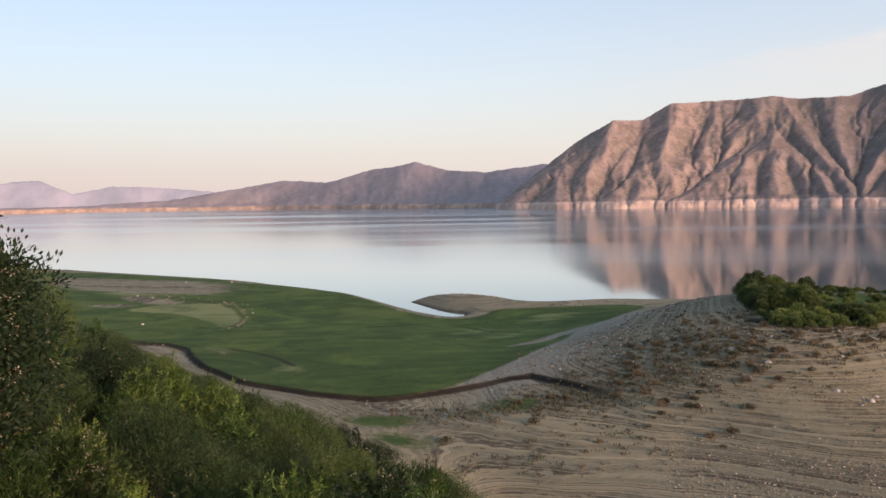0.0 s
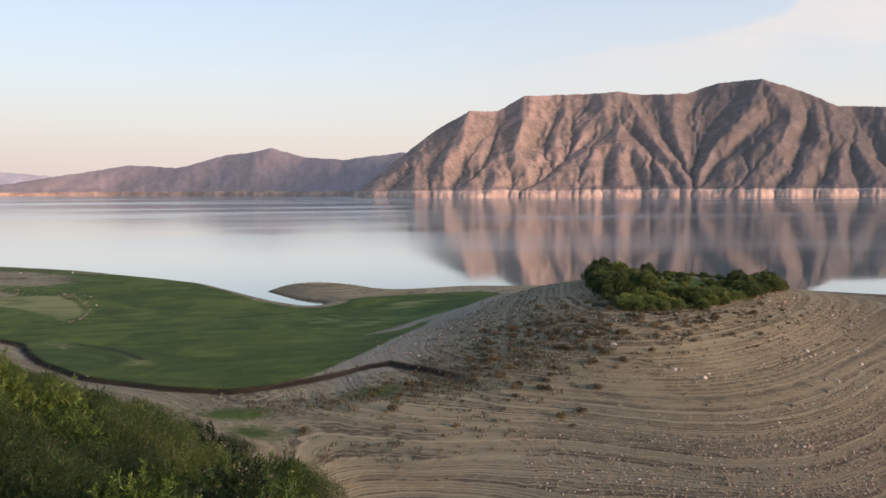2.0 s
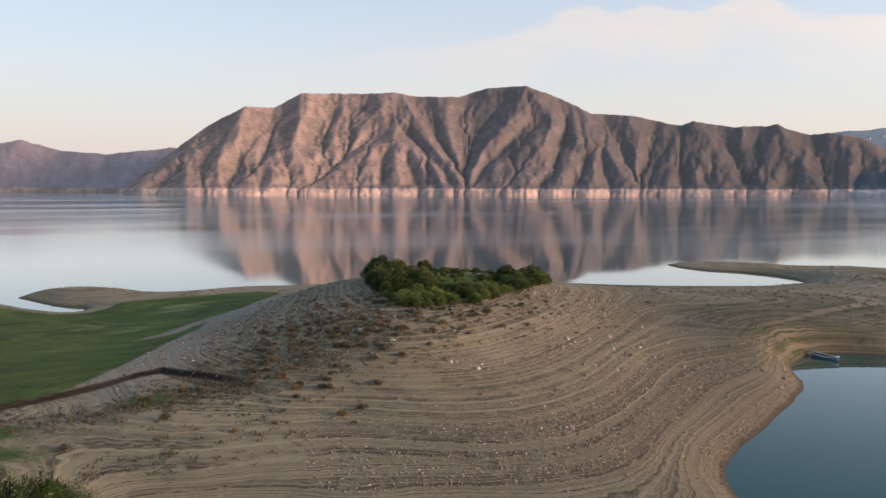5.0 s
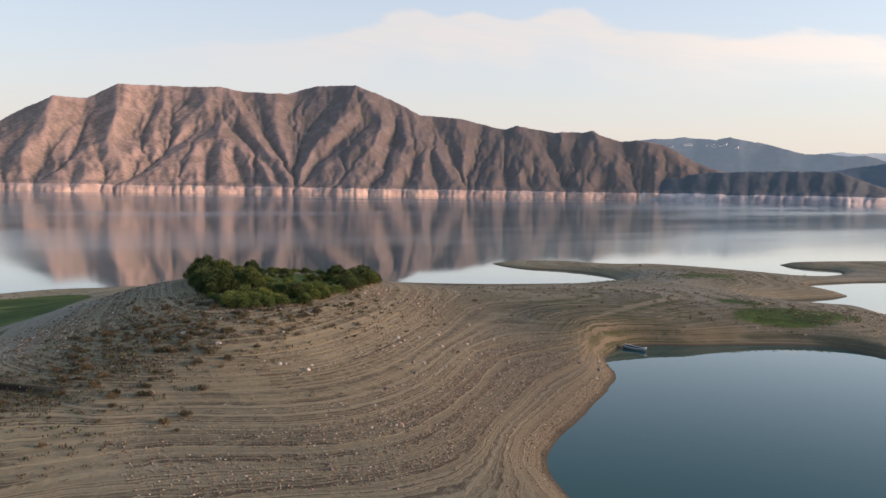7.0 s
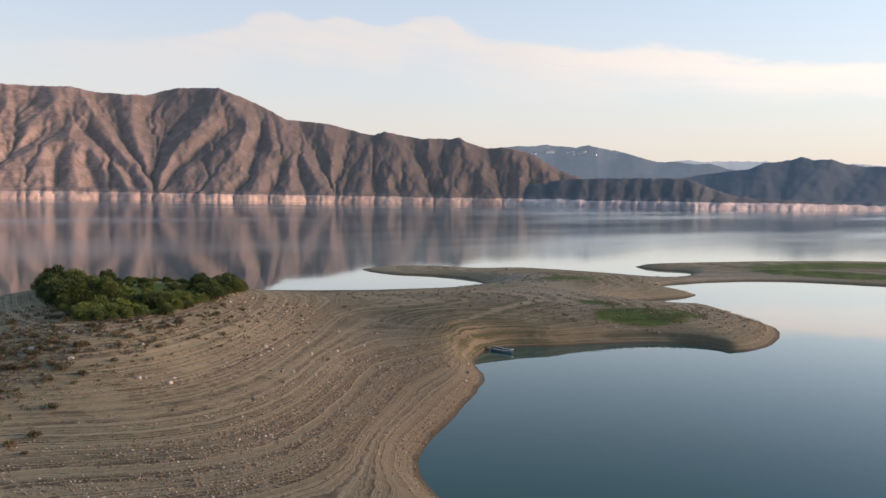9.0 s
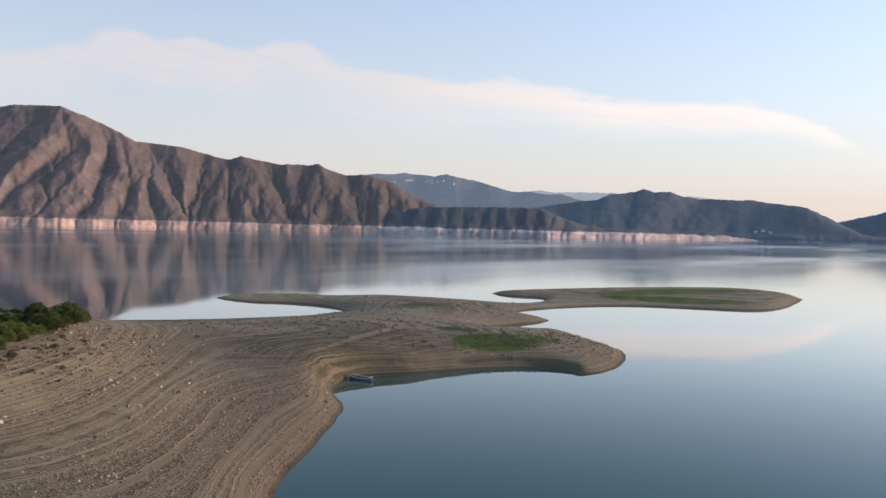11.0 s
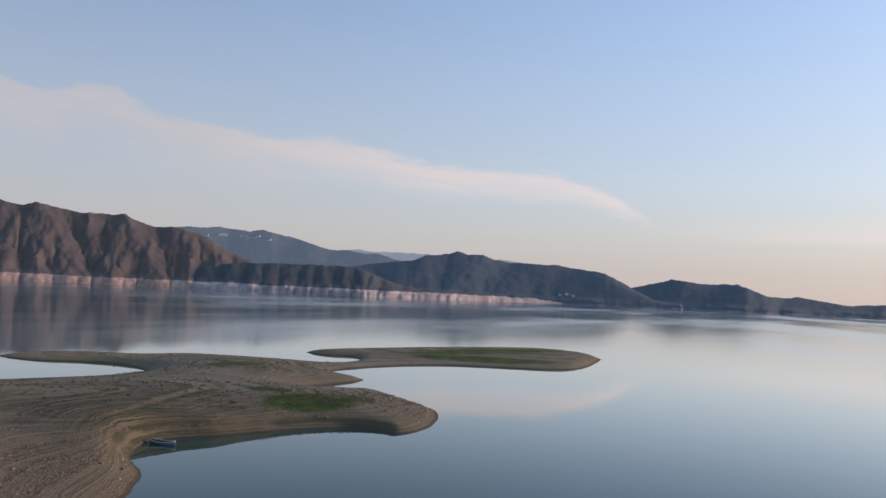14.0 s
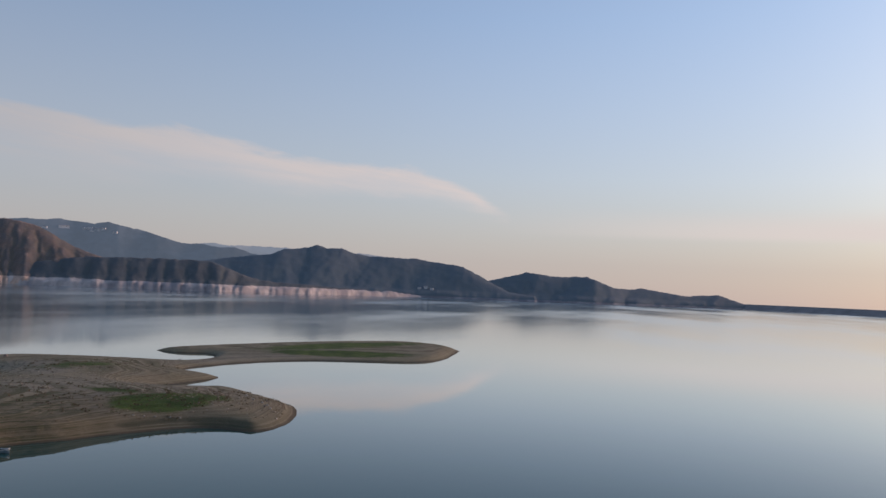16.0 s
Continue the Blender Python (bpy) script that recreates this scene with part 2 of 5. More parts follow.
def land(px, py, fine=True):
    """Height of the ground, and what covers it."""
    r = np.hypot(px, py)
    d = outline_distance(px, py, SHORE)
    d = d + 0.5 * layers(px / 9, py / 9, 3) * step(30, 90, r)
    up = np.clip(spline_heights(np.clip(px, -230, 420), np.clip(py, -60, 380)), 0.25, 60)
    near = np.exp(-(px ** 2 + (py + 12) ** 2) / 42.0 ** 2)
    steep = 0.35 + 0.95 * near - 0.04 * np.exp(-((px - 148) / 26) ** 2 - ((py - 76) / 18) ** 2)
    steep = steep + 0.60 * np.exp(-((px - 107) / 15) ** 2 - ((py - 96) / 11) ** 2) + 0.40 * np.exp(-((px - 125) / 14) ** 2 - ((py - 90) / 9) ** 2)
    flat = np.exp(-(((px - 155) * 0.435 + (py - 176) * 0.9) / 16) ** 2 - (((px - 155) * 0.9 - (py - 176) * 0.435) / 36) ** 4)
    steep = steep * (1 - 0.82 * flat)
    dd = np.maximum(d, 1e-3) * steep
    z = (up ** -4.0 + dd ** -4.0) ** -0.25
    z = np.where(d > 0, z, np.maximum(d * 0.16, -7.0))
    # the high hillside behind the camera
    back = step(0, 1, (px * 0.45 - py - 35) / 260)
    z = np.where(d > 0, z + back * (9 + 8 * layers(px / 160, py / 160, 4)) * step(0, 90, d), z)
    z = z + np.where(d > 0, 1, 0) * 0.05 * layers(px / 16, py / 16, 3) * step(0.4, 3, z) * step(20, 60, r)
    # the cut bank along the meadow's near edge
    b = outline_distance(px, py, SCARP, False)
    g = outline_distance(px, py, GRASS)
    rim = np.interp(np.degrees(np.arctan2(px, py)), np.degrees(np.arctan2(SCARP[:, 0], SCARP[:, 1])), np.hypot(SCARP[:, 0], SCARP[:, 1]))
    cut = step(15, 0, b) * step(0.45, -0.45, r - rim) * 0.5 * step(-68, -58, px) * step(23, 19, px)
    z = z - np.where(d > 2, cut, 0)
    if fine:
        # old water lines: small uneven steps along the contours
        level = z + 0.02 * layers(px / 40, py / 40, 2)
        bare = step(-1.0, -4.0, g) * np.where((z > 0.05) & (z < 12.5), 1, 0) * step(35, 60, r)
        bare = bare * (1 - 0.85 * np.exp(-((px - 0) / 13) ** 2 - ((py - 72) / 15) ** 2))
        bare = bare * (1 + 1.3 * np.exp(-((px - 135) / 50) ** 2 - ((py - 102) / 30) ** 2))
        z = z + bare * (0.13 * layers(level * 2.3, level * 0 + 3.5, 5, 0.62)) * (0.5 + wave(px / 17 + 5, py / 17))
        # close terraces round the cove, parallel to its shore
        z = z + np.exp(-((px - 119) / 22) ** 2 - ((py - 104) / 16) ** 2) * step(1, 3, d) * 0.16 * layers(d / 2.0, d * 0 + 1.5, 3)
        z = z + 0.05 * layers(px / 1.7, py / 1.7, 3) * np.where(z > 0.1, 1, 0)
    return z, d, g, b


def grid_mesh(name, x, y, z, wrap=False):
    """A sheet of quads from 2-D arrays."""
    nu, nv = x.shape
    i = np.arange(nu if wrap else nu - 1)[:, None]
    j = np.arange(nv - 1)[None]
    k = (i + 1) % nu
    f = np.stack([i * nv + j, k * nv + j, k * nv + j + 1, i * nv + j + 1], -1).reshape(-1, 4)
    m = bpy.data.meshes.new(name)
    m.vertices.add(nu * nv)
    m.vertices.foreach_set("co", np.stack([x, y, z], -1).astype(np.float32).ravel())
    m.loops.add(f.size)
    m.loops.foreach_set("vertex_index", f.astype(np.int32).ravel())
    m.polygons.add(len(f))
    m.polygons.foreach_set("loop_start", np.arange(0, f.size, 4, dtype=np.int32))
    m.polygons.foreach_set("use_smooth", np.ones(len(f), bool))
    m.update(calc_edges=True)
    m.validate()
    return m


def cover(mesh, name, values):
    a = mesh.attributes.new(name, "FLOAT", "POINT")
    a.data.foreach_set("value", np.asarray(values, np.float32).ravel())


# ---------- materials ----------
def material(name):
    m = bpy.data.materials.new(name)
    m.use_nodes = True
    return m, Nodes(m.node_tree)


def finish(n, colour, rough=0.9, bump=None, strength=0.5, dist=0.1, **more):
    links = {"Base Color": colour, "Roughness": rough}
    links.update({k: v for k, v in more.items()})
    if "spec" in links:
        links["Specular IOR Level"] = links.pop("spec")
    b = n.add("ShaderNodeBsdfPrincipled", links)
    if bump is not None:
        k = n.add("ShaderNodeBump", {"Strength": strength, "Distance": dist, "Height": bump})
        n.put(b.inputs["Normal"], k.outputs[0])
    n.add("ShaderNodeOutputMaterial", {0: b.outputs[0]})
    return b


def ground_material():
    m, n = material("reservoir_ground")
    at = n.add("ShaderNodeNewGeometry").outputs["Position"]
    z = n.add("ShaderNodeSeparateXYZ", {0: at}).outputs[2]
    big, mid, small, grit = n.noise(at, 0.035, 4), n.noise(at, 0.25, 5), n.noise(at, 1.6, 5, 0.6), n.noise(at, 6.0, 4, 0.7)
    # thin bands of silt and gravel left by the falling water
    level = n.math("ADD", z, n.math("MULTIPLY", n.math("SUBTRACT", mid, 0.5), 0.03))
    bands = n.add("ShaderNodeTexNoise", {"Scale": 1.0, "Detail": 8.0, "Roughness": 0.78})
    bands.noise_dimensions = "1D"
    n.put(bands.inputs["W"], n.math("MULTIPLY", level, 5.5))
    band = bands.outputs[0]
    sand = n.mix(n.span(band, 0.32, 0.68), (0.185, 0.156, 0.102), (0.300, 0.258, 0.174))
    sand = n.mix(n.math("MULTIPLY", n.span(big, 0.35, 0.7), 0.45), sand, (0.215, 0.172, 0.102))
    sand = n.mix(n.math("MULTIPLY", n.span(small, 0.45, 0.75), 0.35), sand, (0.29, 0.24, 0.15))
    sand = n.mix(n.math("MULTIPLY", n.span(grit, 0.58, 0.72), 0.4), sand, (0.11, 0.085, 0.065))
    fine = n.noise(at, 13.0, 3, 0.7)
    sand = n.mix(n.span(fine, 0.55, 0.68, 0.0, 0.55), sand, (0.085, 0.066, 0.045))
    sand = n.mix(n.span(fine, 0.44, 0.33, 0.0, 0.45), sand, (0.38, 0.31, 0.21))
    # weeds that grew along the water lines above the bay
    weed_at = n.add("ShaderNodeAttribute", attr="weed").outputs["Fac"]
    rows = n.add("ShaderNodeTexNoise", {"Scale": 1.0, "Detail": 4.0, "Roughness": 0.65})
    rows.noise_dimensions = "1D"
    n.put(rows.inputs["W"], n.math("ADD", n.math("MULTIPLY", level, 4.6), 70.0))
    silt_at = n.add("ShaderNodeAttribute", attr="silt").outputs["Fac"]
    sand = n.mix(n.math("MULTIPLY", n.span(n.math("ADD", n.math("MULTIPLY", silt_at, 1.25), n.math("MULTIPLY", n.math("SUBTRACT", band, 0.5), 1.3)), 0.25, 1.0), 0.68), sand, (0.375, 0.30, 0.182))
    gravel_at = n.add("ShaderNodeAttribute", attr="gravel").outputs["Fac"]
    stones = n.add("ShaderNodeTexVoronoi", {"Vector": at, "Scale": 2.2})
    grey = n.mix(n.span(small, 0.3, 0.7), (0.215, 0.185, 0.145), (0.345, 0.305, 0.245))
    grey = n.mix(n.math("MULTIPLY", n.span(stones.outputs["Distance"], 0.18, 0.05), n.span(grit, 0.45, 0.6)), grey, (0.40, 0.355, 0.29))
    sand = n.mix(n.span(n.math("ADD", gravel_at, n.math("MULTIPLY", n.math("SUBTRACT", mid, 0.5), 0.6)), 0.3, 0.7), sand, grey)
    # broken dark edges of the old water lines
    lines = n.add("ShaderNodeTexNoise", {"Scale": 1.0, "Detail": 6.0, "Roughness": 0.72})
    lines.noise_dimensions = "1D"
    n.put(lines.inputs["W"], n.math("ADD", n.math("MULTIPLY", level, 5.6), 30.0))
    thin = n.span(n.math("ABSOLUTE", n.math("SUBTRACT", lines.outputs[0], 0.5)), 0.050, 0.006)
    broken = n.math("MULTIPLY", n.span(n.noise(at, 0.10, 4, 0.6), 0.36, 0.50), n.span(n.noise(at, 0.8, 3, 0.6), 0.38, 0.52, 0.25, 1.0))
    pale = n.span(n.math("ABSOLUTE", n.math("SUBTRACT", lines.outputs[0], 0.585)), 0.05, 0.0)
    sand = n.mix(n.math("MULTIPLY", pale, 0.35), sand, (0.40, 0.335, 0.235))
    sand = n.mix(n.math("MULTIPLY", n.math("MULTIPLY", thin, broken), n.span(gravel_at, 0.2, 0.9, 0.9, 0.35)), sand, (0.062, 0.047, 0.034))
    sand = n.mix(n.math("MULTIPLY", weed_at, 0.62), sand, (0.165, 0.140, 0.104))
    sand = n.mix(n.math("MULTIPLY", weed_at, n.math("MULTIPLY", n.span(rows.outputs[0], 0.45, 0.38, 0.0, 0.75), n.span(n.noise(at, 0.19, 4, 0.65), 0.40, 0.58, 0.2, 1.0))), sand, (0.30, 0.26, 0.18))
    weeds = n.math("MULTIPLY", n.math("MULTIPLY", weed_at, n.span(rows.outputs[0], 0.45, 0.53)), n.span(n.noise(at, 0.09, 5, 0.65), 0.38, 0.52))
    sand = n.mix(n.math("MULTIPLY", weeds, 0.85), sand, (0.058, 0.066, 0.028))
    # dark green moss on the risers of the terraces above the cove
    risers = n.add("ShaderNodeTexNoise", {"Scale": 1.0, "Detail": 3.0, "Roughness": 0.6})
    risers.noise_dimensions = "1D"
    shore = n.add("ShaderNodeAttribute", attr="shore").outputs["Fac"]
    n.put(risers.inputs["W"], n.math("ADD", n.math("MULTIPLY", n.math("ADD", shore, n.math("MULTIPLY", mid, 1.6)), 1.1), 12.0))
    moss_at = n.add("ShaderNodeAttribute", attr="moss").outputs["Fac"]
    moss = n.math("MULTIPLY", n.math("MULTIPLY", moss_at, n.span(risers.outputs[0], 0.47, 0.53)), n.span(n.noise(at, 0.14, 5, 0.65), 0.38, 0.52, 0.2, 1.0))
    sand = n.mix(n.math("MULTIPLY", moss_at, n.span(risers.outputs[0], 0.45, 0.38, 0.0, 0.7)), sand, (0.27, 0.222, 0.158))
    # brown pebbles on the slope to the bay, its shade put in with them
    pebble_shade_at = n.add("ShaderNodeAttribute", attr="pebble").outputs["Fac"]
    sand = n.mix(n.math("MULTIPLY", pebble_shade_at, n.span(band, 0.35, 0.65, 0.75, 0.35)), sand, (0.130, 0.102, 0.072))
    sand = n.mix(n.math("MULTIPLY", moss, 0.95), sand, (0.030, 0.044, 0.012))
    # wet dark mud below the green of the peninsula
    mud_at = n.add("ShaderNodeAttribute", attr="mud").outputs["Fac"]
    sand = n.mix(n.span(n.math("ADD", mud_at, n.math("MULTIPLY", n.math("SUBTRACT", mid, 0.5), 0.9)), 0.15, 0.85, 0.0, 0.75), sand, (0.058, 0.060, 0.038))
    # meadow grass, streaked and patchy
    streak = n.noise(n.stretch(at, 0.05, 0.075, 0.2), 1.0, 7, 0.62, 2.2)
    grass = n.mix(n.span(streak, 0.38, 0.64), (0.036, 0.064, 0.011), (0.098, 0.134, 0.026))
    grass = n.mix(n.math("MULTIPLY", n.span(mid, 0.42, 0.6), 0.55), grass, (0.050, 0.082, 0.014))
    grass = n.mix(n.math("MULTIPLY", n.span(small, 0.45, 0.7), 0.5), grass, (0.082, 0.116, 0.022))
    grass = n.mix(n.math("MULTIPLY", n.span(big, 0.54, 0.68), 0.6), grass, (0.126, 0.152, 0.036))
    grass = n.mix(n.math("MULTIPLY", n.span(big, 0.46, 0.34), 0.55), grass, (0.030, 0.058, 0.012))
    grass_at = n.add("ShaderNodeAttribute", attr="grass").outputs["Fac"]
    gmask = n.span(n.math("ADD", grass_at, n.math("MULTIPLY", n.math("SUBTRACT", n.math("ADD", n.math("MULTIPLY", mid, 0.6), n.math("MULTIPLY", small, 0.4)), 0.5), 0.9)), 0.38, 0.62)
    dry_at = n.add("ShaderNodeAttribute", attr="dry").outputs["Fac"]
    grass = n.mix(n.span(n.math("ADD", dry_at, n.math("MULTIPLY", n.math("SUBTRACT", streak, 0.5), 0.8)), 0.35, 0.7), grass, (0.215, 0.222, 0.092))
    colour = n.mix(gmask, sand, grass)
    # soil of the cut bank, near black with its shade put into the colour
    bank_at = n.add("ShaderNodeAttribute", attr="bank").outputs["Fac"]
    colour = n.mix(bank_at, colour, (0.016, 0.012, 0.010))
    # damp rim at the water
    damp = n.span(n.math("ADD", z, n.math("MULTIPLY", n.math("SUBTRACT", mid, 0.5), 0.25)), 0.04, 0.42, 0.85, 0.0)
    colour = n.mix(damp, colour, (0.068, 0.055, 0.040))
    relief = n.math("ADD", n.math("MULTIPLY", small, 0.6), n.math("ADD", n.math("MULTIPLY", grit, 0.25), n.math("MULTIPLY", band, 0.8)))
    colour = n.mix(1.0, colour, (1.05, 1.08, 0.99), "MULTIPLY")
    finish(n, colour, 0.93, relief, 0.8, 0.25, spec=0.2)
    return m


def mountain_material(name, rock, grass, gully, pale, fleck=1.0, ring=19.0):
    """Dry grassy slopes, scree in the gullies, and a bleached ring of bare rock between the old and the new water line."""
    m, n = material(name)
    geo = n.add("ShaderNodeNewGeometry")
    at = geo.outputs["Position"]
    z = n.add("ShaderNodeSeparateXYZ", {0: at}).outputs[2]
    big, mid, small = n.noise(at, 0.004, 5), n.noise(at, 0.02, 6, 0.6), n.noise(at, 0.09, 5, 0.65)
    slope = n.mix(n.span(big, 0.35, 0.65), rock, grass)
    # the eastern end's shade is put into the colour: greyer and darker eastwards
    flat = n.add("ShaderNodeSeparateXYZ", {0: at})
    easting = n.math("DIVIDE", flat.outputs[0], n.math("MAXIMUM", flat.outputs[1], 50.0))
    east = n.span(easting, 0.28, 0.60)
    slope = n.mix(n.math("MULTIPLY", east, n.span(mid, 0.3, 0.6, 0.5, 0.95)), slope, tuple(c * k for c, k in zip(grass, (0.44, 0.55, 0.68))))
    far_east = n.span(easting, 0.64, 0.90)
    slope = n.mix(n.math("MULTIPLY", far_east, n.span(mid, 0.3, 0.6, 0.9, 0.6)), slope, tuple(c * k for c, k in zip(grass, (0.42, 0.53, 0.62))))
    slope = n.mix(n.math("MULTIPLY", n.span(mid, 0.45, 0.62), 0.6 * max(fleck, 0.4)), slope, tuple(c * 0.62 for c in grass))
    speck = n.noise(at, 0.16, 3, 0.7)
    slope = n.mix(n.math("MULTIPLY", n.span(small, 0.52, 0.66), 0.42 * fleck), slope, tuple(c * k for c, k in zip(grass, (0.42, 0.48, 0.42))))
    slope = n.mix(n.math("MULTIPLY", n.span(speck, 0.56, 0.66), 0.42 * fleck), slope, tuple(c * k for c, k in zip(grass, (0.36, 0.44, 0.36))))
    slope = n.mix(n.math("MULTIPLY", n.span(speck, 0.43, 0.36), 0.14 * fleck), slope, tuple(min(1, c * 1.25) for c in rock))
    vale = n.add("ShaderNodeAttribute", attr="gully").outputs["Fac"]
    # scrub and painted shade darken the furrows; the bare ribs between are paler
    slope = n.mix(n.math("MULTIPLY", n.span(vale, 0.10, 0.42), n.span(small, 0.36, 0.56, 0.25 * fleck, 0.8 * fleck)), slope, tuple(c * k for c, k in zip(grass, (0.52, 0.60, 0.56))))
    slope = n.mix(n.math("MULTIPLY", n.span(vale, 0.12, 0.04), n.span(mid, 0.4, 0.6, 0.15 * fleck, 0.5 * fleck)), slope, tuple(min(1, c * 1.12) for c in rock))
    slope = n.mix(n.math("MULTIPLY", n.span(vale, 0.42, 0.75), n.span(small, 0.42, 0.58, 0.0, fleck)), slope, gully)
    top = n.math("ADD", z, n.math("MULTIPLY", n.math("SUBTRACT", n.noise(at, 0.035, 4, 0.6), 0.5), 8.0))
    top = n.math("ADD", top, n.math("MULTIPLY", n.math("SUBTRACT", n.noise(at, 0.0045, 3, 0.6), 0.5), 8.0))
    top = n.math("ADD", top, n.math("MULTIPLY", n.math("SUBTRACT", n.noise(at, 0.13, 3, 0.6), 0.5), 6.0))
    streaks = n.noise(n.stretch(at, 0.05, 0.05, 0.012), 1.0, 5, 0.65)
    bare = n.mix(n.span(streaks, 0.35, 0.65), tuple(c * 0.72 for c in pale), pale)
    bare = n.mix(n.span(n.noise(at, 0.013, 3, 0.6), 0.42, 0.58, 0.0, 0.75), bare, tuple(c * k for c, k in zip(pale, (0.52, 0.54, 0.6))))
    colour = n.mix(n.span(top, ring + 1.5, ring - 1.5), slope, bare)
    finish(n, colour, 0.95, n.math("ADD", n.math("MULTIPLY", small, 0.6), n.math("MULTIPLY", n.noise(at, 0.3, 5, 0.65), 0.25)), 0.6 * fleck, 3.0, spec=0.1)
    return m


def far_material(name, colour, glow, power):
    """Backdrop hills, with the haze of the horizon put into their colour and glow."""
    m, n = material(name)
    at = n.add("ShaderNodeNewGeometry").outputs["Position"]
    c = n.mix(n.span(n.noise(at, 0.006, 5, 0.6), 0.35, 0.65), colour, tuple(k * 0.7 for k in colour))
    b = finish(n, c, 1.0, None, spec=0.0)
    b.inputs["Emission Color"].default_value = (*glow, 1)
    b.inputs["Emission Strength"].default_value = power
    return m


def water_material():
    m, n = material("lake_water")
    at = n.add("ShaderNodeNewGeometry").outputs["Position"]
    ripple = n.math("ADD", n.noise(at, 0.35, 3, 0.5), n.math("MULTIPLY", n.noise(n.stretch(at, 0.4, 1.0, 1.0), 0.05, 2), 2.0))
    calm = n.noise(n.stretch(at, 0.3, 1.0, 1.0), 0.004, 4, 0.6)
    # glassy in the sheltered bay, ruffled further out on the open lake
    out = n.span(n.add("ShaderNodeVectorMath", {0: at, 1: (130.0, 40.0, 0.0)}, op="DISTANCE").outputs["Value"], 60.0, 420.0)
    bump = n.add("ShaderNodeBump", {"Strength": 0.04, "Distance": 0.12, "Height": ripple}).outputs[0]
    body_colour = n.mix(n.noise(at, 0.01, 3), (0.018, 0.068, 0.060), (0.025, 0.084, 0.074))
    deep = n.add("ShaderNodeBsdfDiffuse", {"Color": body_colour, "Normal": bump})
    shine = n.add("ShaderNodeBsdfGlossy", {"Color": (0.92, 0.95, 0.97), "Roughness": n.math("MULTIPLY_ADD", out, n.span(calm, 0.40, 0.66, 0.07, 0.145), 0.012), "Normal": bump})
    gloss = n.span(n.add("ShaderNodeFresnel", {"IOR": 1.333, "Normal": bump}).outputs[0], 0.035, 0.68, 0.03, 0.95)
    n.add("ShaderNodeOutputMaterial", {0: n.add("ShaderNodeMixShader", {0: gloss, 1: deep.outputs[0], 2: shine.outputs[0]}).outputs[0]})
    return m


GROUND, WATER = ground_material(), water_material()
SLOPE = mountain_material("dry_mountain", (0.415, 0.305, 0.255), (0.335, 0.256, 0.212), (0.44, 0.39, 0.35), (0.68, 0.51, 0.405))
# the next three have the haze of distance put into their base colours
SLOPE_EAST = mountain_material("hazy_wooded_hill", (0.37, 0.37, 0.36), (0.315, 0.325, 0.32), (0.27, 0.28, 0.285), (0.38, 0.37, 0.38), 0.35, ring=7.0)
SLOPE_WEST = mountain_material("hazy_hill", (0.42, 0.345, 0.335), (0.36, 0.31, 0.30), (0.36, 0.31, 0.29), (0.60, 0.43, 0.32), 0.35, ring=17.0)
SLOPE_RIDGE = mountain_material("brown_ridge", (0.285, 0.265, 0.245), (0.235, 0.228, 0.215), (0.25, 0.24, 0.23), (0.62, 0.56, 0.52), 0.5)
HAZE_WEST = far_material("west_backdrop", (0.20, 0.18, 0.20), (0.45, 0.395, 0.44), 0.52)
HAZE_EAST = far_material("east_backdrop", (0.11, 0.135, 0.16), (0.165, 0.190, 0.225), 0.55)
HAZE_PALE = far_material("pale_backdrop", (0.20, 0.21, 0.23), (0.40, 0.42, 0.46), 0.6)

# ---------- ground and lake ----------
a_fine = np.arange(-34, 112, 0.2)
a_rest = np.arange(113, 326, 3.0)
az_line = np.radians(np.r_[a_fine, a_rest])
r_line = np.r_[0.0, np.geomspace(0.8, 30, 60), np.geomspace(30, 250, 520)[1:], np.geomspace(250, 440, 100)[1:], np.geomspace(440, 2200, 44)[1:], (3500, 7000)]
gx, gy = np.sin(az_line)[:, None] * r_line[None], np.cos(az_line)[:, None] * r_line[None]
gz, gd, gg, gb = land(gx.ravel(), gy.ravel())
ground_mesh = grid_mesh("ground", gx, gy, gz.reshape(gx.shape), wrap=True)
X, Y = gx.ravel(), gy.ravel()


def blob(cx, cy, rx, ry, turn=0.0):
    c, s = math.cos(radians(turn)), math.sin(radians(turn))
    u, v = ((X - cx) * c + (Y - cy) * s) / rx, (-(X - cx) * s + (Y - cy) * c) / ry
    return np.exp(-(u * u + v * v))


grass_cover = step(-3.0, 3.0, gg) * step(3, 9, gd)
rim = np.interp(np.degrees(np.arctan2(X, Y)), np.degrees(np.arctan2(SCARP[:, 0], SCARP[:, 1])), np.hypot(SCARP[:, 0], SCARP[:, 1]))
grass_cover = grass_cover * np.where((X > -60) & (X < 16) & (Y > 80), step(-0.6, 0.8, np.hypot(X, Y) - rim), 1.0)
FIELD = rounded([(-80, 193), (-73, 206), (-58, 212), (-46, 187), (-43.5, 172), (-46, 165), (-53, 177), (-62, 189)], 2)
in_field = step(-1.0, 1.5, outline_distance(X, Y, FIELD)) * (np.hypot(X, Y) < 300)
bare_meadow = [(1.0, blob(-106, 270, 52, 21, -36) * (1 - 0.8 * blob(-116, 296, 24, 7, -30))), (0.9, blob(-94, 250, 34, 11, -36)), (0.9, blob(-78, 214, 15, 5, -38)), (0.85, blob(-84, 203, 8, 4)), (0.92, blob(19, 149, 15, 2.5, 51)),
               (0.5, blob(-38, 138, 10, 3.5, -55)), (0.5, blob(-60, 262, 16, 3, -38)), (0.7, blob(14, 203, 26, 4, 8)), (0.6, blob(-40, 250, 20, 2.5, -42))]
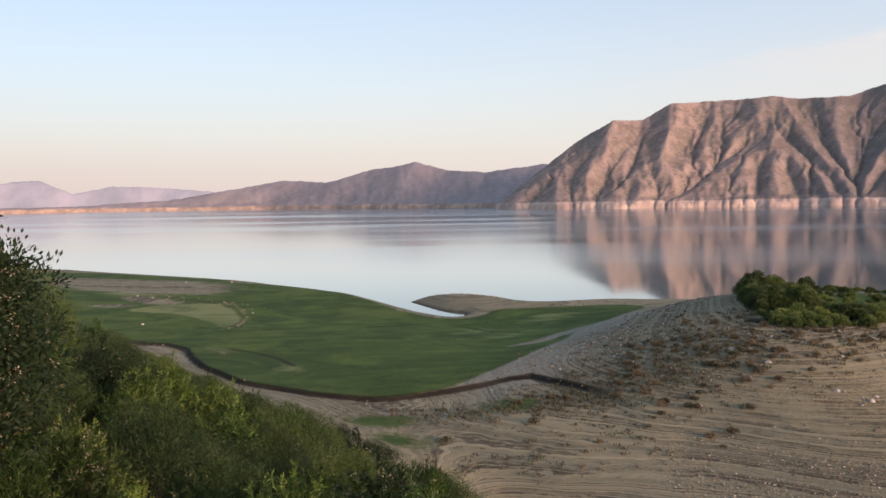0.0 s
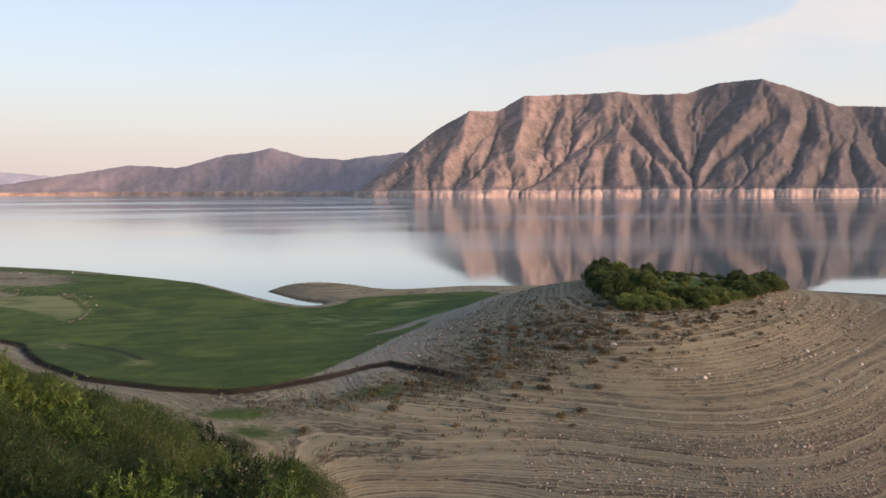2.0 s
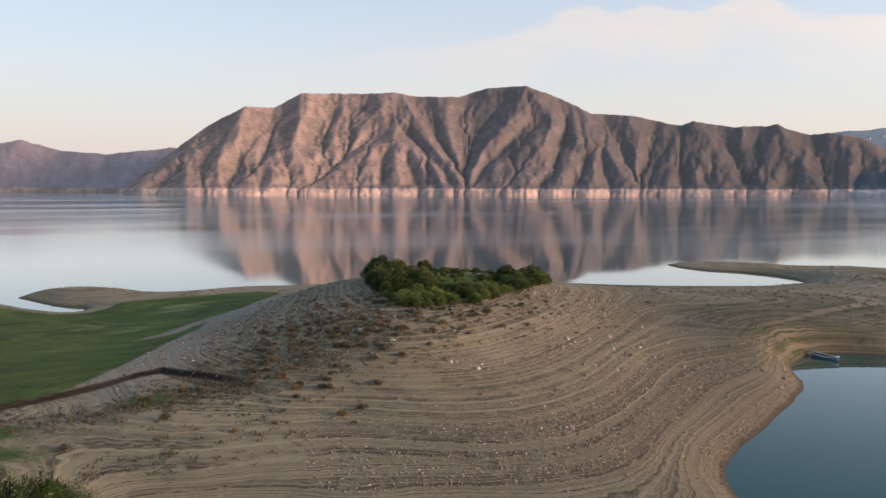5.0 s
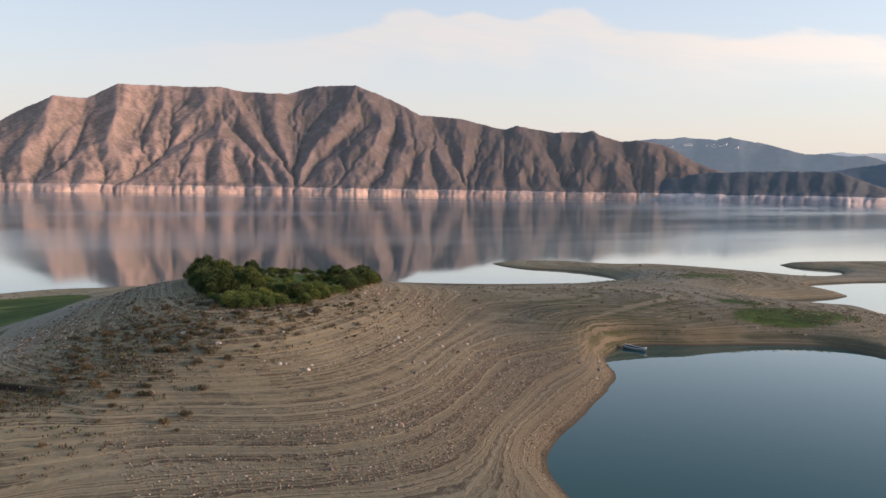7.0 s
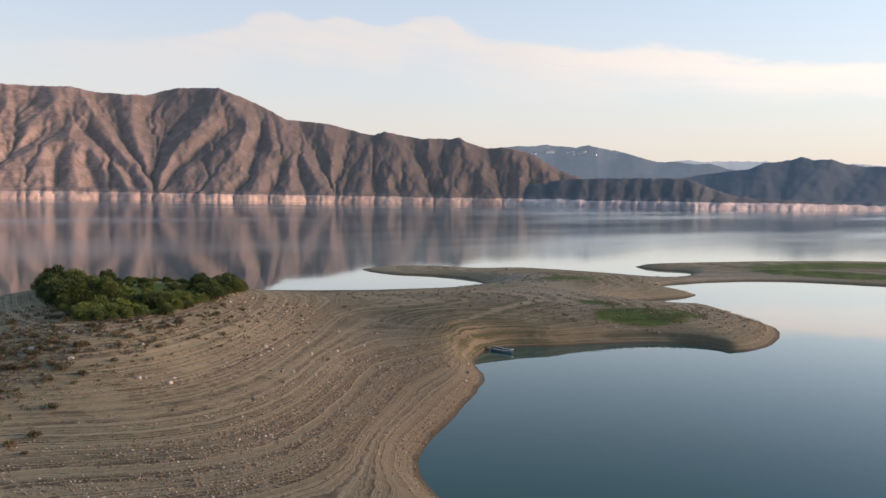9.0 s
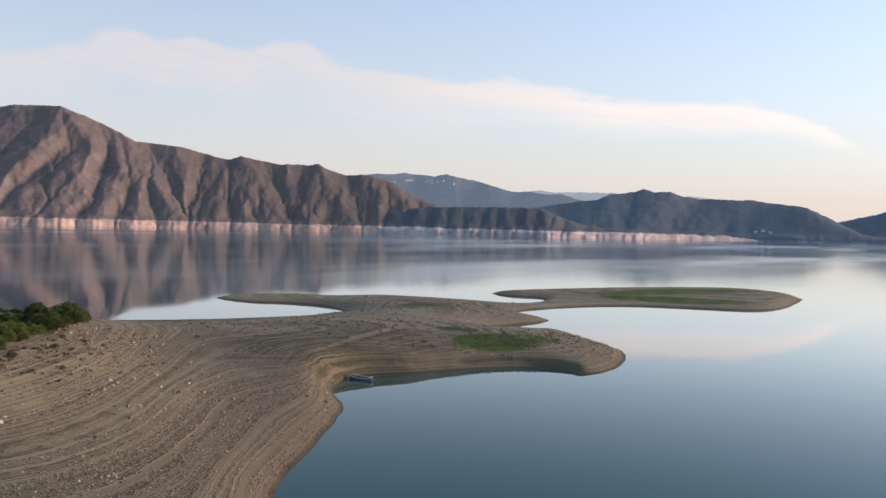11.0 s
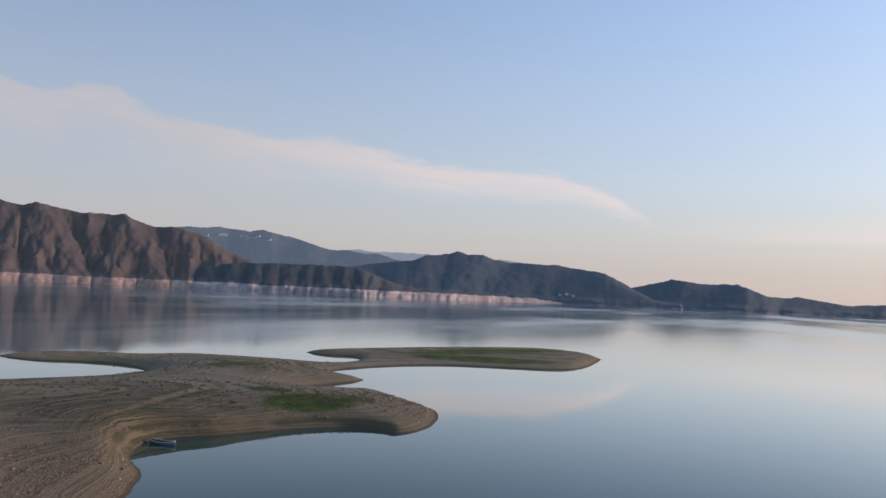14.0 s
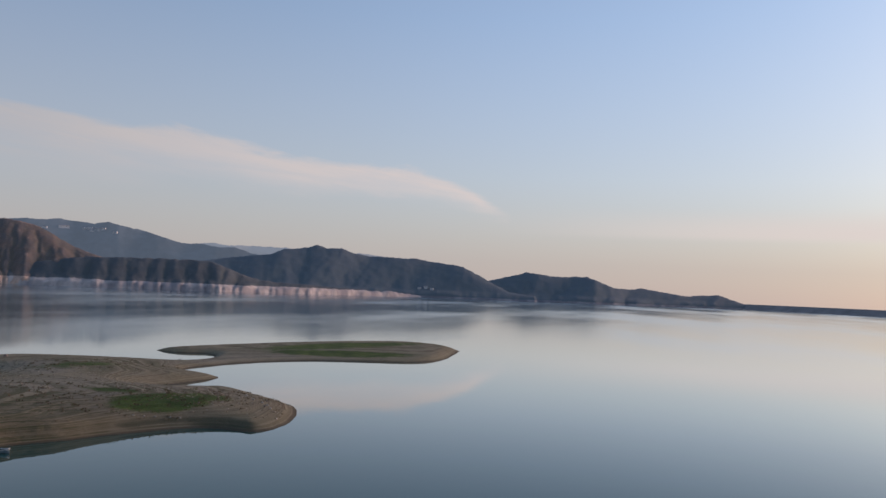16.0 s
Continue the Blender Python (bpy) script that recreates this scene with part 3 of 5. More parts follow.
for strength, spot in bare_meadow:
    grass_cover = grass_cover * (1 - strength * spot)
sward = np.maximum.reduce([1.2 * blob(154, 86, 13, 8, -20), 0.75 * blob(163, 82, 10, 7, -20), 0.7 * blob(158, 100, 5, 10, 5), 0.9 * blob(311, 98, 38, 13, -70), 0.8 * blob(345, 106, 60, 16, -32), 0.6 * blob(205, 140, 24, 10, -20), 0.85 * blob(64, 128, 20, 13, 20),
                           0.58 * blob(8, 95, 9, 4.5, 15), 0.66 * blob(-7, 91, 8, 5), 0.6 * blob(-5, 83, 7, 5), 0.5 * blob(145, 128, 22, 7, -35), 0.36 * blob(30, 107, 15, 7, 42), 0.6 * blob(-30, 60, 40, 30)])
grass_cover = np.maximum(grass_cover, sward)
grass_cover = np.where((X * 0.45 - Y > 40) & (Y < 20), 0.7, grass_cover)
grass_cover = np.where(np.hypot(X, Y) < 40, np.maximum(grass_cover, 0.5), grass_cover)
cover(ground_mesh, "grass", grass_cover)
cover(ground_mesh, "dry", np.maximum.reduce([0.62 * in_field, 0.55 * blob(-95, 235, 30, 9, -30), 0.5 * blob(24, 185, 12, 22, -30), 0.55 * blob(-24, 122, 12, 4, -40), 0.5 * blob(10, 165, 16, 20, -30)]) * (1 - 0.9 * blob(-60, 172, 10, 8)))
cover(ground_mesh, "gravel", np.maximum.reduce([blob(34, 160, 30, 12, 62), blob(14, 118, 24, 8, 62), 0.95 * blob(195, 148, 28, 11, 50), 0.5 * blob(88, 134, 12, 8), 0.3 * blob(62, 74, 30, 10, 45), 0.75 * blob(165, 105, 55, 34, -20), 0.7 * blob(5, 226, 16, 7), 0.6 * blob(280, 120, 80, 40, -25), 0.8 * blob(22, 150, 16, 3, 51)]))
# small ledges: only dark lines in the colour, no step in the ground
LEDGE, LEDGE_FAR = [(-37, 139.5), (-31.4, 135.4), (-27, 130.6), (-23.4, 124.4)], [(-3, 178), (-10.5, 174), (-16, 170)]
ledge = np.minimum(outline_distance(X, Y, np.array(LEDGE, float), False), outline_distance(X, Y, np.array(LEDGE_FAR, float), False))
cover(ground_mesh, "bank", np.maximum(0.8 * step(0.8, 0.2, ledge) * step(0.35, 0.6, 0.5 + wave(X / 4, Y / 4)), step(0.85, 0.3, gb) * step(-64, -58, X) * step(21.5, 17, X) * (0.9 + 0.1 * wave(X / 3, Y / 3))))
cover(ground_mesh, "silt", np.maximum.reduce([0.55 * blob(14, 86, 20, 13, 10), 0.35 * blob(32, 78, 16, 11, 20), 0.4 * blob(44, 86, 28, 13, 35), 0.8 * blob(-2, 99, 9, 4), 0.6 * blob(0, 74, 10, 11), 0.55 * blob(50, 99, 18, 9, 35), 0.5 * blob(70, 104, 20, 10, 30)]))
cover(ground_mesh, "pebble", np.maximum.reduce([blob(72, 72, 36, 15, 42), 0.8 * blob(112, 100, 34, 18, -20), 0.7 * blob(140, 90, 34, 16, -30), 0.5 * blob(95, 95, 22, 18, 40)]))
MUD = np.array([(138, 84.5), (144, 82), (147.5, 78), (148, 71), (146, 65)], float)
cover(ground_mesh, "mud", step(5.0, 1.0, outline_distance(X, Y, MUD, False)) * step(2.0, 0.9, gz))
cover(ground_mesh, "shore", gd)
cover(ground_mesh, "moss", np.maximum.reduce([blob(119, 106, 18, 13, -25), 0.9 * blob(110, 99, 12, 9, 40), 0.7 * blob(132, 99, 16, 8, -20)]))
cover(ground_mesh, "weed", np.maximum.reduce([blob(135, 104, 46, 24, -25), blob(122, 84, 36, 17, -28), 0.9 * blob(170, 95, 40, 26, -20), 0.8 * blob(215, 145, 40, 30), 0.7 * blob(330, 108, 80, 30, -30), 0.6 * blob(112, 118, 34, 22)]))
ground = tagged(new("ground", ground_mesh), "bare terraced reservoir shore with green meadow and gravel", "ground", kind="structure")
ground_mesh.materials.append(GROUND)

w_line = np.r_[np.geomspace(20, 5200, 120), 9000]
w_az = np.radians(np.arange(0, 360, 3.0))
wx, wy = np.sin(w_az)[:, None] * w_line, np.cos(w_az)[:, None] * w_line
lake_mesh = grid_mesh("water", wx, wy, wx * 0, wrap=True)
lake_mesh.materials.append(WATER)
tagged(new("water", lake_mesh), "calm reservoir water mirroring the mountains and sky", "water", kind="structure")


# ---------- mountains ----------
def eroded(h, cell, rise, rounds):
    """Slopes carved by running water: row 0 is the foot, and streams cut back from it."""
    nu, nv = h.shape
    n = nu * nv
    idx = np.arange(n).reshape(nu, nv)
    for _ in range(rounds):
        h[:, 1:] += rise * (h[:, 1:] / h.max())
        best, rec, dist = np.zeros((nu, nv)), idx.copy(), np.full((nu, nv), cell)
        for du, dv in ((-1, 0), (1, 0), (0, -1), (0, 1), (-1, -1), (-1, 1), (1, -1), (1, 1)):
            a = slice(max(0, -du), nu - max(0, du)), slice(max(0, -dv), nv - max(0, dv))
            b = slice(max(0, du), nu + min(0, du)), slice(max(0, dv), nv + min(0, dv))
            far = cell * math.hypot(du, dv)
            drop = (h[a] - h[b]) / far
            won = drop > best[a]
            best[a] = np.where(won, drop, best[a])
            rec[a] = np.where(won, idx[b], rec[a])
            dist[a] = np.where(won, far, dist[a])
        order = np.argsort(h.ravel())
        to = rec.ravel().tolist()
        area = [1.0] * n
        for i in order[::-1].tolist():
            if to[i] != i:
                area[to[i]] += area[i]
        cutting = (0.26 * np.sqrt(np.array(area)) / dist.ravel()).tolist()
        hh = h.ravel().tolist()
        for i in order.tolist():
            j = to[i]
            if j != i:
                f = cutting[i]
                hh[i] = (hh[i] + f * hh[j]) / (1 + f)
        h = np.array(hh).reshape(nu, nv)
        s = h.copy()
        s[1:-1, 1:-1] += 0.035 * (h[2:, 1:-1] + h[:-2, 1:-1] + h[1:-1, 2:] + h[1:-1, :-2] - 4 * h[1:-1, 1:-1])
        h = s
    return h, np.log(np.array(area)).reshape(nu, nv)


def blurred(x, w):
    k = np.exp(-np.linspace(-2.5, 2.5, 2 * w + 1) ** 2)
    return np.convolve(np.pad(x, w, mode="edge"), k / k.sum(), "valid")


def chain_distance(px, py, chains):
    """Distance to the nearest of many open lines."""
    out = np.full(px.shape, 1e9)
    for c in chains:
        out = np.minimum(out, outline_distance(px, py, np.array(c, float), False))
    return out


def mountain_range(name, label, mat, skyline, foot, depth, seed, cell=5.0, rounds=4, spurs=(), vales=(), every=150.0, lean=-90.0, relief=1.0, strength=((0, 1), (1, 1)), back=420.0, carve=0.42):
    """A range seen over the lake. skyline: azimuth, elevation; foot: azimuth, distance. spurs and vales: chains of (azimuth, elevation)
    along its ribs and gullies, between which the flanks lie as facets; where none is given they are laid by chance.
    strength: azimuth, and how boldly the ribs stand out there."""
    rs = np.random.RandomState(seed)
    sa, se = np.array(skyline, float).T
    fa, fr = np.array(foot, float).T
    scale = radians(1) * (fr.mean() + 0.4 * depth)          # metres for each degree
    nu, nv, ne = int((sa[-1] - sa[0]) * scale / cell), int((depth + 60) / cell), 130
    a = np.linspace(sa[0], sa[-1], nu)
    near = np.interp(a, fa, fr)
    top = np.interp(a, sa, se) + 0.03 * layers(a * 2.3, a * 0 + seed, 3) + 0.035 * layers(a * 9, a * 0 + seed + 2, 3, 0.65)
    low = -np.degrees(np.arctan(EYE[2] / near))
    top = np.maximum(top, low + 0.05)

    def at_share(az_, f):
        lo, hi = np.interp(az_, a, low), np.interp(az_, a, top)
        return az_, lo + f * (hi - lo)

    spurs, vales = list(spurs), list(vales)
    if not spurs:
        az_ = sa[0] + rs.rand() * every / scale
        while az_ < sa[-1]:
            off = lean / scale * (0.3 + 1.4 * rs.rand())
            gap = every / scale * (0.6 + 0.8 * rs.rand())
            bend = gap * 0.35 * (rs.rand() - 0.5)
            fork = 0.35 + 0.3 * rs.rand()
            mid = at_share(az_ + off * (1 - fork) + bend, fork)
            spurs += [[at_share(az_, 1.0), mid, at_share(az_ + off + bend - gap * 0.22, -0.05)], [mid, at_share(az_ + off + bend + gap * 0.25, -0.05)]]
            vales += [[at_share(az_ + gap * 0.5, 0.95), at_share(az_ + gap * 0.5 + off * 0.5 - bend, 0.5), at_share(az_ + gap * 0.55 + off, -0.05)],
                      [at_share(mid[0], fork * 0.7), at_share(az_ + off + bend, -0.05)]]
            az_ += gap

    def plan(chains):
        return [[((p - sa[0]) * scale, q * scale) for p, q in c] for c in chains]

    w = np.linspace(0, 1, ne)[None]
    el = low[:, None] + w * (top - low)[:, None]
    qx, qy = (a - sa[0])[:, None] * scale + 0 * w, el * scale
    wx_ = (qx + 6 * layers(qx / 70, qy / 70 + seed, 4, 0.6)).ravel()
    wy_ = (qy + 6 * layers(qx / 70 + 40, qy / 70 + seed, 4, 0.6)).ravel()
    up, down = chain_distance(wx_, wy_, plan(spurs)), chain_distance(wx_, wy_, plan(vales))
    rise = ((down - up) / (down + up + 1e-6)).reshape(qx.shape)
    size = np.minimum(relief * (up + down) / 2, 70.0 * relief).reshape(qx.shape)
    size = size * np.interp(a, *zip(*strength))[:, None]
    r = near[:, None] + depth * (0.80 * (el - low[:, None]) / (top - low).max() + 0.08 * w ** 6) - size * rise * (0.35 + 0.65 * step(0, 0.12, w))
    r = r + relief * step(0.02, 0.15, w) * (18 * np.abs(layers(qx / 85 + 5, qy / 95 + seed, 3, 0.55)) + 8 * np.abs(layers(qx / 30, qy / 45 + seed, 2, 0.5)))
    z = EYE[2] + np.tan(np.radians(el)) * r
    r = np.maximum.accumulate(r, 1) + w * 1e-3
    grid_r = near[:, None] - 60 + (depth + 60) * np.linspace(0, 1, nv)[None]
    h = np.empty((nu, nv))
    for k in range(nu):
        h[k] = np.interp(grid_r[k], r[k], z[k], left=-8)
        h[k] -= 0.45 * np.maximum(grid_r[k] - r[k, -1], 0)
    r = grid_r
    h = np.maximum(h, -8)
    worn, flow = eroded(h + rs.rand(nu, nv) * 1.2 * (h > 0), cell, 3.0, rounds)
    h = np.where(h > 0, h + carve * (worn - h), h)
    for width in (60, 30, 8, 2):
        crest = np.degrees(np.arctan((h - EYE[2]) / r)).argmax(1)
        rows = np.arange(nu)
        goal = EYE[2] + np.tan(np.radians(top)) * r[rows, crest]
        have = np.maximum(h[rows, crest], 6.0)
        fac = blurred(np.clip(goal / have, 0.05, 4), max(1, int(width * 7 / cell)))
        weight = np.clip(h / have[:, None], 0, 1) ** (0.9 if width > 20 else 3.0)
        h = np.where(h > 0, h * (1 + (fac[:, None] - 1) * weight), h)
    su, sv = (a - sa[0])[:, None] * scale + 0 * r, r
    fine = 1.5 * layers(su / 36, sv / 40, 2 if cell > 6 else 3, 0.5) - 2.2 * np.abs(layers(su / 44 + 9, sv / 90, 2, 0.5))
    h = h + fine * step(6, 40, h)
    # a low cliff of bare rock along the water, with knobs and clefts
    h = np.where(h > 0, h + (8 + 6 * layers(su / 30 + 3, sv * 0 + seed, 4, 0.65)) * step(0, 4, h) * step(34, 8, h), h)
    tail = np.array([0.06, 0.2, 0.5, 1.0])
    r = np.c_[r, r[:, -1:] + tail * back]
    h = np.c_[h, h[:, -1:] * (1 - tail) - 10 * tail]
    flow = np.c_[flow, np.repeat(flow[:, -1:], 4, 1) * 0]
    h[0], h[-1] = -10, -10
    A = np.radians(a)[:, None]
    mesh = grid_mesh(name, np.sin(A) * r, np.cos(A) * r, h)
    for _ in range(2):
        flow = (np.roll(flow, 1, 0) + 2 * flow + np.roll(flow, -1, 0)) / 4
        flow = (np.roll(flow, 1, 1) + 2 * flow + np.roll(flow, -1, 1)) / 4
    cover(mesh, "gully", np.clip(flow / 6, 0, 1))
    mesh.materials.append(mat)
    tagged(new(name, mesh), label, "mountain", kind="structure")
    return a, r, h


# ribs and gullies of the big mountain, from its western shoulder to its eastern end
SPURS_WEST = [[(11.9, 5.25), (11.1, 3.86), (9.9, 3.09), (8.7, 2.20), (7.9, 1.74), (5.9, 1.05), (4.4, -0.26)],
              [(11.1, 3.86), (10.3, 2.42), (10.1, 1.32), (10.3, -0.34)],
              [(8.7, 2.20), (8.2, 1.34), (7.7, -0.23)],
              [(15.7, 6.25), (15.6, 4.19), (15.1, 2.75), (13.5, 1.83), (12.3, 0.82), (11.2, -0.48)],
              [(15.1, 2.75), (15.8, 1.44), (16.0, 0.25)],
              [(13.5, 1.83), (13.7, 0.48)]]
SPURS_MIDDLE = [[(20.8, 6.15), (21.6, 5.21), (22.1, 4.73), (22.4, 3.17), (20.4, 2.67), (19.0, 1.71), (17.8, 0.82), (15.9, -0.54)],
                [(22.1, 4.85), (20.0, 3.61), (19.1, 2.69)],
                [(22.4, 3.17), (23.3, 2.49), (24.5, 1.69), (25.3, 0.62), (25.8, -0.67)],
                [(20.4, 2.67), (20.6, 1.17), (20.7, -0.41)],
                [(22.4, 3.09), (22.0, 1.54), (21.8, -0.43)],
                [(22.2, 4.80), (23.7, 3.65), (24.9, 2.57), (26.1, 1.66), (26.9, -0.30)],
                [(25.2, 6.17), (25.2, 4.95), (25.9, 3.01), (26.6, 1.45)]]
SPURS_SUMMIT = [[(31.3, 6.86), (30.6, 5.15), (29.9, 3.97), (28.4, 2.38), (27.5, 1.05)],
                [(31.3, 6.86), (32.7, 5.25), (33.6, 4.18), (31.8, 3.01), (30.9, 2.32), (29.4, 1.40), (27.9, 0.19), (27.2, -0.69)],
                [(31.8, 2.93), (32.6, 2.16), (33.1, 0.94)],
                [(35.2, 5.21), (35.7, 3.98), (36.2, 2.79), (34.9, 2.24), (34.0, 1.30), (33.2, -0.76)],
                [(36.2, 2.79), (36.8, 2.63), (37.5, 1.51), (38.2, 0.40), (38.7, -0.81)],
                [(36.2, 2.72), (36.0, 0.88), (35.6, -0.78)],
                [(34.5, 5.53), (34.5, 4.25), (34.8, 3.13)],
                [(32.9, 1.02), (31.8, 0.51), (31.3, -0.74)],
                [(38.2, 4.73), (38.9, 3.16), (39.1, 1.90)],
                [(41.5, 3.23), (41.1, 1.84), (40.1, 0.97), (39.7, -0.82)]]
SPURS_EAST = [[(42.6, 4.35), (42.0, 3.17), (42.3, 2.58), (41.3, 1.07), (40.9, -0.64)],
              [(42.3, 2.58), (43.4, 1.42), (44.4, 0.14), (44.7, -0.57)],
              [(42.9, 4.24), (43.8, 2.50), (44.9, 0.86), (45.8, -0.48)],
              [(42.3, 2.58), (42.7, 1.09), (42.9, -0.61)],
              [(47.8, 4.02), (47.1, 2.16), (46.3, -0.43)],
              [(47.8, 4.02), (48.8, 2.27), (49.5, 1.34), (50.4, -0.39)],
              [(48.8, 2.19), (47.7, 0.67), (47.3, -0.53)],
              [(45.6, 3.87), (45.9, 2.73), (46.5, 1.36)],
              [(51.2, 3.33), (52.2, 1.85), (52.0, -0.44)],
              [(52.2, 1.85), (53.0, 0.68), (53.3, -0.42)],
              [(53.0, 2.73), (53.8, 1.80), (54.6, 0.31)],
              [(55.6, 1.19), (56.2, 0.54), (56.4, -0.44)],
              [(57.5, 1.22), (57.7, -0.41)]]
VALES_WEST = [[(7.6, 2.44), (6.5, 1.51), (4.8, 0.52), (4.1, -0.37)],
              [(14.7, 5.26), (13.7, 3.63), (13.1, 1.87), (11.8, 1.10), (10.7, 0.32), (10.5, -0.47)],
              [(9.5, 3.48), (9.2, 2.82), (7.7, 1.97)],
              [(17.6, 4.94), (16.5, 3.20)],
              [(8.3, 1.34), (7.0, 0.57), (6.3, -0.28)],
              [(20.3, 5.93), (19.0, 4.14), (19.2, 3.31), (18.5, 1.79), (17.2, 0.75), (15.3, -0.54)],
              [(21.8, 4.58), (20.4, 3.53), (19.0, 2.18)],
              [(21.6, 2.33), (21.3, 0.96), (20.9, -0.49)],
              [(23.1, 3.66), (24.2, 2.36), (25.6, 1.01), (26.2, -0.56)],
              [(23.1, 1.71), (23.7, 0.73), (23.8, -0.65)],
              [(24.5, 1.30), (24.9, -0.54)]]
VALES_SUMMIT = [[(27.3, 5.95), (26.4, 4.35), (26.9, 2.41), (27.1, -0.69)],
                [(24.6, 5.74), (25.4, 3.03), (26.4, 1.46)],
                [(29.8, 5.86), (28.5, 4.40), (27.5, 2.97), (27.1, 1.06)],
                [(32.1, 4.16), (30.5, 3.08), (28.5, 1.42), (27.5, -0.11)],
                [(34.1, 5.00), (33.8, 3.17), (33.6, 1.87), (33.0, 0.94), (32.2, -0.75)],
                [(35.3, 1.82), (35.1, 0.16), (34.9, -0.77)],
                [(36.4, 1.98), (37.1, 0.49), (37.3, -0.80)],
                [(36.5, 4.71), (37.5, 3.04), (38.2, 1.49), (38.7, 0.64), (39.1, -0.82)],
                [(39.9, 4.19), (39.6, 2.60), (39.2, 0.81)]]
VALES_EAST = [[(41.5, 3.82), (40.5, 2.03), (39.8, 0.64), (39.6, -0.66)],
              [(44.1, 3.88), (44.7, 2.51), (45.5, 1.15), (46.2, -0.47)],
              [(41.7, 1.67), (41.9, -0.62)],
              [(43.8, 0.52), (43.8, -0.59)],
              [(46.8, 3.73), (46.4, 2.15), (45.7, 0.16)],
              [(48.3, 1.00), (48.5, -0.51)],
              [(49.6, 3.31), (50.4, 1.82), (50.8, -0.47)],
              [(52.6, 1.86), (52.7, -0.43)],
              [(51.2, 1.84), (51.3, -0.46)],
              [(53.8, 3.05), (54.8, 1.50), (55.2, -0.38)],
              [(56.9, 0.94), (57.1, -0.43)]]
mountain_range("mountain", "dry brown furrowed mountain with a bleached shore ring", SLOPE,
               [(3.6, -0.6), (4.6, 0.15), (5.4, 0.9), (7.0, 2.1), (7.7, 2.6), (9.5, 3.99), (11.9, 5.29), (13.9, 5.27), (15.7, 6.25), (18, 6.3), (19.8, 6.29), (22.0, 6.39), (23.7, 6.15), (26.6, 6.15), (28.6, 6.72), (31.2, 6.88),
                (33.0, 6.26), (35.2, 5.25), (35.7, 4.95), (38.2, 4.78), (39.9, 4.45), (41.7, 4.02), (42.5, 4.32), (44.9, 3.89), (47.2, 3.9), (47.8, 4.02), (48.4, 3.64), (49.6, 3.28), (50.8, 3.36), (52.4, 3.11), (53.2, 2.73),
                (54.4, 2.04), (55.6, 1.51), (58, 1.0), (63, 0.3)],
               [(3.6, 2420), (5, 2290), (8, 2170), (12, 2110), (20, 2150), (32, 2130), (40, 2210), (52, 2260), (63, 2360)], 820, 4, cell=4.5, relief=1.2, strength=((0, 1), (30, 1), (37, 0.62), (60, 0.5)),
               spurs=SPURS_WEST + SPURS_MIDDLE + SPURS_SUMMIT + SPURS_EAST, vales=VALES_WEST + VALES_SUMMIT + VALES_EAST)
mountain_range("hills_west", "low hazy hills in warm evening light", SLOPE_WEST,
               [(-29, -0.1), (-24, 0.0), (-22, 0.15), (-18.5, 0.33), (-14.9, 0.91), (-11.1, 1.56), (-8, 1.41), (-4.8, 2.27), (-2.6, 2.55), (-1.8, 2.78), (-1.0, 2.5), (0.3, 2.15), (3.1, 1.95), (7.1, 2.46), (9, 2.45), (12, 2.2), (14, 1.0)],
               [(-29, 4300), (-12, 3900), (-3, 3220), (4, 2900), (14, 2800)], 550, 9, cell=8.0, every=230, lean=-160, relief=0.5)
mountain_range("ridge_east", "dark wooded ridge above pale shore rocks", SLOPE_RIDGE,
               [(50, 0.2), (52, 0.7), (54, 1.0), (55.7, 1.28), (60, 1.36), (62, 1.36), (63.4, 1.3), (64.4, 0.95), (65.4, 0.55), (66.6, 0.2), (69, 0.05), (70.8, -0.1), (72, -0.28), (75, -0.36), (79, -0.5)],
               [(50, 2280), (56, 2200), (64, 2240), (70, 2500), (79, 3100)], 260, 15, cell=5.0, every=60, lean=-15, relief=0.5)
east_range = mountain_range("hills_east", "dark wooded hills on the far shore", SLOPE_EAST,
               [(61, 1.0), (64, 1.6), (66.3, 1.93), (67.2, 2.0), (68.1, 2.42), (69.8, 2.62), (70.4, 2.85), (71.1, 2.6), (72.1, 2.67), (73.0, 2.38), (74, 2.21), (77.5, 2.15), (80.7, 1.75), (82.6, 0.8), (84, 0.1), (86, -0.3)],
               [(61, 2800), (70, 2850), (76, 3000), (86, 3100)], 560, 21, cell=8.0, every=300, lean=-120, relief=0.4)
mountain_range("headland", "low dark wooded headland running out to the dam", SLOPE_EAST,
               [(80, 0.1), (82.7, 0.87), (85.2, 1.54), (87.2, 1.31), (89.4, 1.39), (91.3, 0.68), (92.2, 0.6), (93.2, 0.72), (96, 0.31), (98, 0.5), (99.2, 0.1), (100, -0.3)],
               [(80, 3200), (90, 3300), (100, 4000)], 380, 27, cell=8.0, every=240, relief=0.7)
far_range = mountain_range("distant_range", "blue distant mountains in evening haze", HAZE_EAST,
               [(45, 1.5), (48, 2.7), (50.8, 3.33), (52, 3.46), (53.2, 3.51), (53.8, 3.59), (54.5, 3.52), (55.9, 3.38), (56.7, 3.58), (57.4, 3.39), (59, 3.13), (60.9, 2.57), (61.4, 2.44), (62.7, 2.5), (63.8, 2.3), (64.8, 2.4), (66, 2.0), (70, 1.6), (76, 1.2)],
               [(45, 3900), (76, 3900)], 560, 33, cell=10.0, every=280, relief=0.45)
